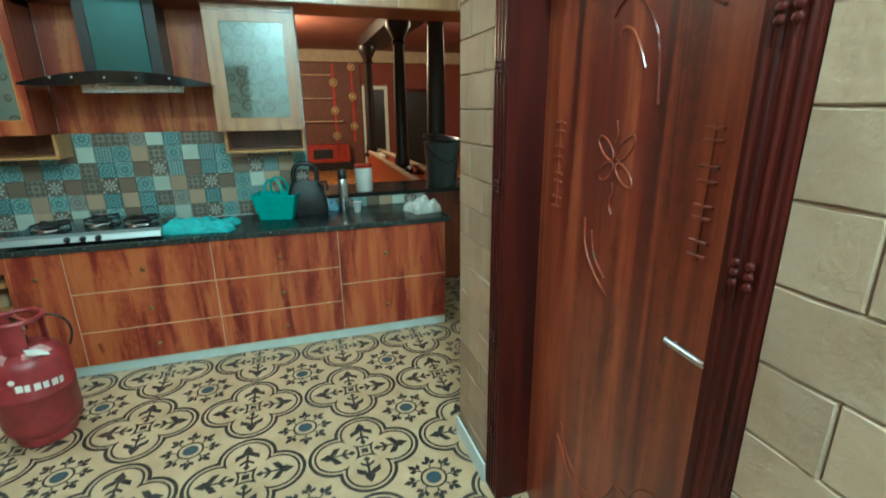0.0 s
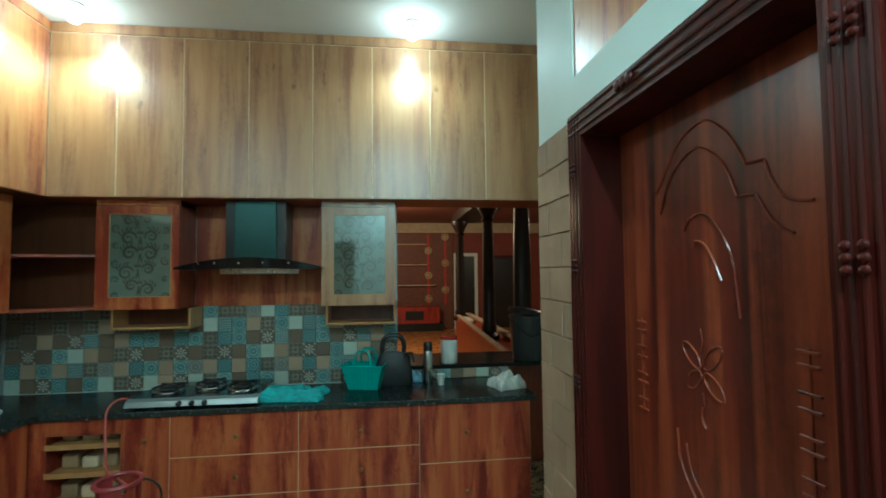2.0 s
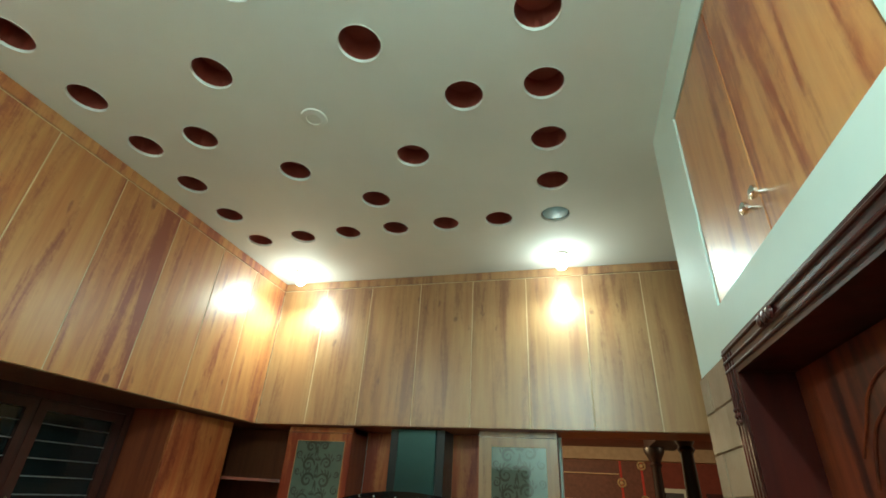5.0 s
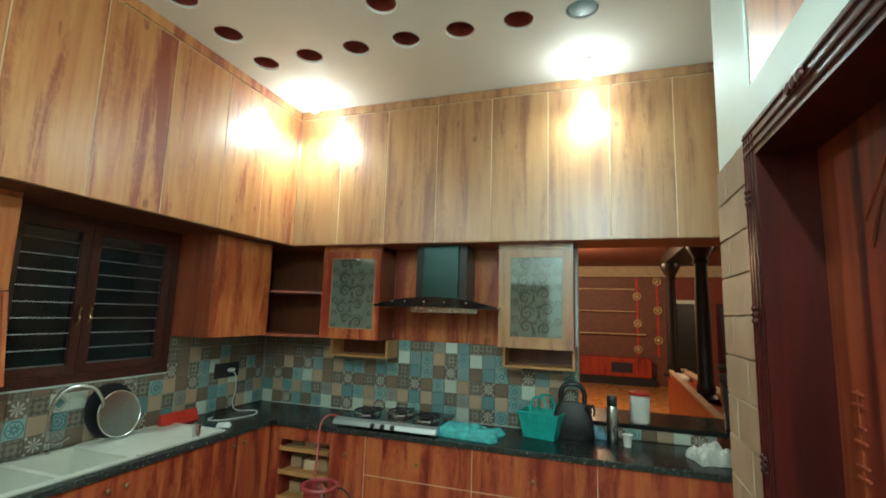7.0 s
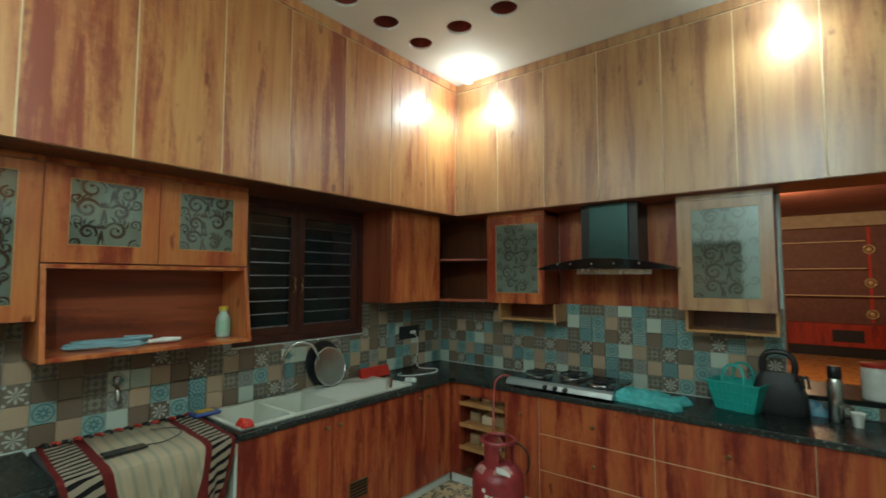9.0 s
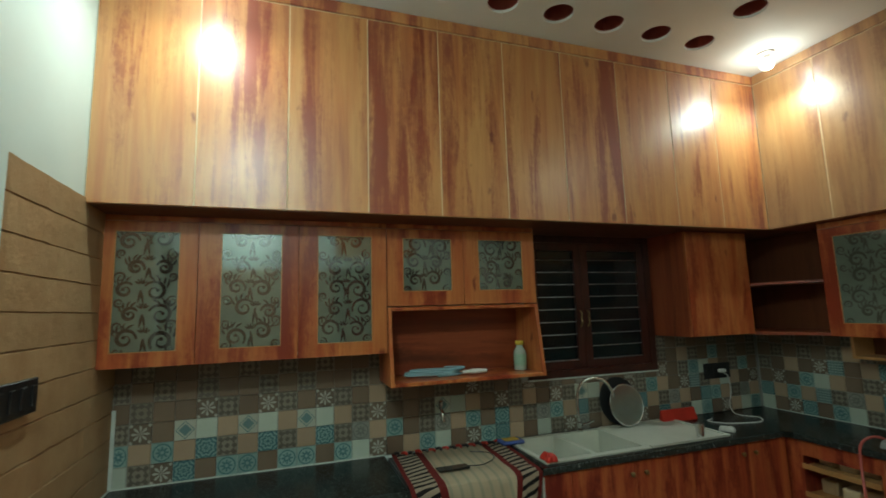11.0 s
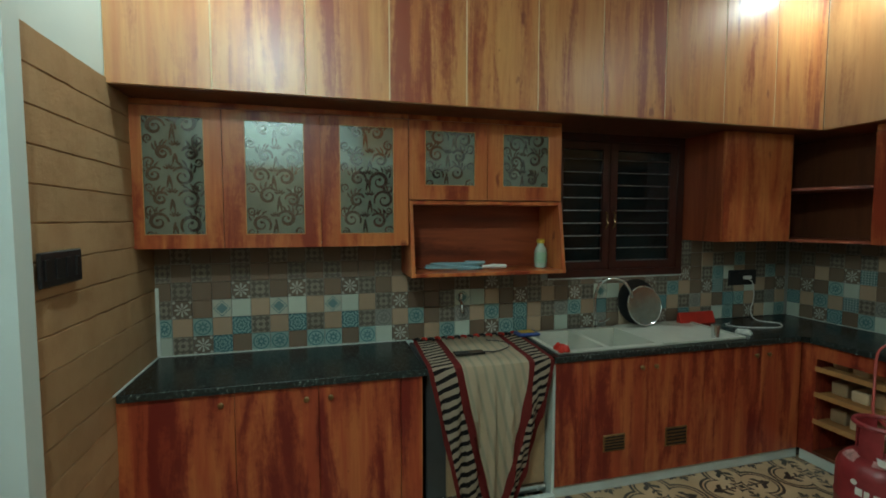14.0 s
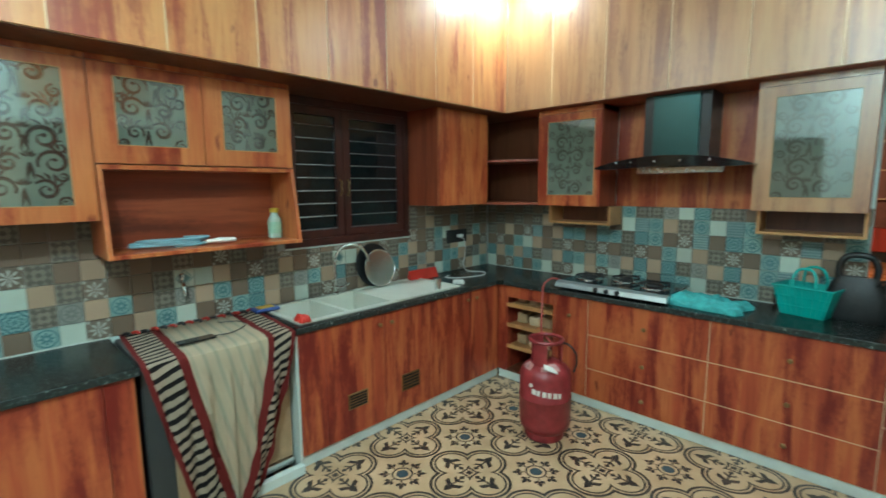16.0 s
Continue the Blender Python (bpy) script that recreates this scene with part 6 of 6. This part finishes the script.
striped_cloth()
e = thing("phone", (0.44, -2.80, 0.838), "black phone lying on the striped cloth with a cable", "phone")
part("body", box(-0.032, 0.032, -0.085, 0.085, 0, 0.009, 0.003), BLACKGLASS, e)
part("cable", tube(bmesh.new(), smooth_line([(0, 0.08, 0.006), (0.01, 0.16, 0.004), (-0.06, 0.26, 0.005), (-0.16, 0.27, 0.006), (-0.22, 0.18, 0.006)]), 0.0025, 6), BLACK, e)
e = thing("scourer_packet", (0.13, -2.31, TOP_Z + 0.012), "blue and yellow packet beside the sink", "packet")
part("packet", box(-0.05, 0.05, -0.075, 0.075, 0, 0.022, 0.008), plain("blue_packet", (0.03, 0.07, 0.26), 0.4), e)
part("flap", box(-0.03, 0.03, -0.05, 0.045, 0.0222, 0.026, 0.001), plain("yellow_print", (0.60, 0.36, 0.03), 0.4), e, "yellow printed label")


# ---- hall beyond the ledge ----
HALLFLOOR = plain("warm_hall_floor", (0.46, 0.21, 0.055), 0.28, vary=0.12, scale=2)
HALLRED = plain("dark_red_wall", (0.20, 0.045, 0.03), 0.7)
HALLBROWN = plain("brown_wall_panel", (0.150, 0.052, 0.034), 0.55, vary=0.25, scale=14)
HALLCREAM = plain("cream_hall_wall", (0.40, 0.32, 0.22), 0.7)
DARKWOOD = wood("black_column_wood", (0.016, 0.008, 0.007), (0.011, 0.006, 0.005), (0.007, 0.004, 0.004), 0.42, 0.0, knots=False, spec=0.35)
FAR = 9.6
setting("hall_floor", box(-2.2, 8.2, 0.6, FAR + 0.2, -0.1, 0.0), HALLFLOOR, "warm orange-brown hall floor")
setting("hall_ceiling", box(-2.2, 8.2, 0.15, FAR + 0.2, 3.0, 3.12), plain("russet_ceiling", (0.17, 0.055, 0.036), 0.6, vary=0.2, scale=3), "russet-brown hall ceiling")
setting("wall_hall_north", box(-2.2, 8.2, FAR, FAR + 0.2, 0, 3.0), HALLRED, "dark red far wall of the hall")
setting("wall_hall_west", box(-2.4, -2.2, 0.15, FAR, 0, 3.0), HALLCREAM, "cream side wall of the hall")
setting("wall_hall_east", box(8.2, 8.4, 0.15, FAR, 0, 3.0), HALLCREAM, "cream side wall of the hall")
setting("wall_hall_south", boxes((-2.2, -0.2, 0.15, 0.3, 0, 3.0), (4.8, 8.2, 0.37, 0.5, 0, 3.0)), HALLCREAM, "cream wall beside the kitchen opening")
setting("trim_cornice", box(-2.2, 8.2, FAR - 0.35, FAR - 0.002, 2.72, 2.998), HALLCREAM, "cream cornice above the far wall")


OLDGOLD = plain("old_gold", (0.55, 0.42, 0.22), 0.4, 0.3, 0.3, 40)


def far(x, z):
    """Place on the far wall, scaled by 1.73 along the camera's sight line."""
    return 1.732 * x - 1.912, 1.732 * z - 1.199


def wall_unit():
    e = thing("wall_unit", (0, 0, 0), "brown panel wall with cream shelves, red straps and round ornaments", "wall unit")
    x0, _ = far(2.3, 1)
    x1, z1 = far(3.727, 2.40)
    part("panel", box(x0, x1, FAR - 0.06, FAR - 0.002, 0, 2.719), HALLBROWN, e)
    # shelves are thin cream-coloured boards
    for z, xe in ((2.085, 3.287), (1.752, 3.287), (1.419, 3.427)):
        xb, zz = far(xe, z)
        part("shelf", box(x0, xb, FAR - 0.22, FAR - 0.06, zz - 0.009, zz + 0.009), CREAM_EDGE, e)
    for xs, zs in ((3.319, (1.983, 1.577, 1.20)), (3.598, (2.207, 1.778, 1.341))):
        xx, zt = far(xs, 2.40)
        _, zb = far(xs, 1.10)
        part("strap", box(xx - 0.025, xx + 0.025, FAR - 0.075, FAR - 0.06, zb, 2.715), REDPLASTIC, e, "red hanging strap")
        for z in zs:
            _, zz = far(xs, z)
            ring = [(xx + 0.085 * math.cos(k * math.pi / 12), FAR - 0.10, zz + 0.085 * math.sin(k * math.pi / 12)) for k in range(24)]
            part("ornament", tube(bmesh.new(), ring, 0.020, 8, True), OLDGOLD, e, "round pale gold ornament", True)
            part("medallion", lathe(bmesh.new(), [(0.048, 0.0), (0.044, -0.018), (0.02, -0.026)], (xx, FAR - 0.076, zz), 16, "y"), OLDGOLD, e, smooth=True)
    t = thing("tv_cabinet", (0, 0, 0), "low red cabinet fixed to the brown wall unit", "cabinet")
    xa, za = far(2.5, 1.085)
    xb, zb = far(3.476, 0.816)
    part("body", box(xa, xb, FAR - 0.45, FAR - 0.062, zb, za, 0.01), wood("red_lacquer", (0.46, 0.050, 0.022), (0.36, 0.036, 0.018), (0.16, 0.016, 0.010), 0.3, axis="z", knots=False), t)
    # black slab proud of the front, painting the shade of a recess
    part("niche", box(xa + 0.75, xa + 1.25, FAR - 0.456, FAR - 0.448, zb + 0.10, za - 0.12), BLACK, t)
    # black block stands in for the shade beneath the wall-hung cabinet
    part("plinth", box(xa, xb + 0.1, FAR - 0.40, FAR - 0.062, 0.0, zb - 0.002), BLACK, t)


wall_unit()


def far_opening(x0, x1, z1, frame_mat, label):
    e = thing("far_frame", (0, 0, 0), label, "door", "far doors")
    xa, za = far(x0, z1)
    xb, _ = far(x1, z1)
    part("frame", boxes((xa, xa + 0.09, FAR - 0.05, FAR - 0.001, 0, za), (xb - 0.09, xb, FAR - 0.05, FAR - 0.001, 0, za), (xa + 0.09, xb - 0.09, FAR - 0.05, FAR - 0.001, za - 0.09, za)), frame_mat, e)
    # black sheet stands in for the unlit dark inside the frame
    part("leaf", box(xa + 0.09, xb - 0.09, FAR - 0.02, FAR - 0.001, 0, za - 0.09), BLACK, e)


far_opening(3.745, 4.145, 1.94, WHITE, "dark opening in a white door frame on the far wall")
far_opening(4.37, 4.93, 1.90, FRAMEWOOD, "dark window area in a wooden frame on the far wall")


def partition():
    e = thing("planter_partition", (0, 0, 0), "low wood-clad partition with a pale rim and dark columns on it", "partition")
    # the near side leans a little towards the far end
    part("body", prism(bmesh.new(), [(3.86, 0.95), (4.30, 0.95), (4.30, 5.6), (4.02, 5.6)], "z", 0, 0.70), WOOD_RED, e)
    part("side_board", prism(bmesh.new(), [(3.86, 0.95), (3.90, 0.95), (4.06, 5.6), (4.02, 5.6)], "z", 0.701, 0.78), WOOD_RED, e)
    part("side_board", box(4.26, 4.30, 0.95, 5.6, 0.701, 0.78), WOOD_RED, e)
    rim = plain("worn_rim", (0.40, 0.31, 0.22), 0.5, vary=0.3)
    part("rim", prism(bmesh.new(), [(3.85, 0.93), (3.91, 0.93), (4.07, 5.62), (4.01, 5.62)], "z", 0.781, 0.81), rim, e, "pale wooden rim")
    part("rim", box(4.23, 4.325, 0.93, 5.62, 0.781, 0.81), rim, e, "pale wooden rim")


partition()


soft_thing("paper_heap", (4.12, 4.95, 0.701), 0, crumpled(24, 24, 0.24, 0.50, 0.10, 23), BAG, "crumpled pale papers on the partition", "papers")


def column(x, y, z0, r, label):
    e = thing("wooden_column", (x, y, z0), label, "column", "columns in the hall")
    prof = [(r * 1.7, 0), (r * 1.7, 0.05), (r * 1.15, 0.09), (r * 1.25, 0.16), (r * 1.05, 0.22), (r, 1.0), (r * 0.82, 1.62), (r * 1.15, 1.66), (r * 0.9, 1.70), (r * 1.5, 1.80), (r * 1.9, 1.86), (r * 1.9, 1.92)]
    part("shaft", lathe(bmesh.new(), prof, (0, 0, 0), 24), DARKWOOD, e, smooth=True)


column(4.08, 5.35, 0.701, 0.085, "slim dark turned wooden column")
column(4.08, 2.80, 0.701, 0.085, "slim dark turned wooden column")
column(4.09, 1.20, 0.701, 0.095, "thick dark turned wooden column")
b = thing("ceiling_beam", (0, 0, 0), "dark wooden beam carried by the columns", "beam")
part("beam", box(3.98, 4.46, 0.95, 5.7, 2.622, 2.80, 0.01), DARKWOOD, b)

cladding()
backsplash()
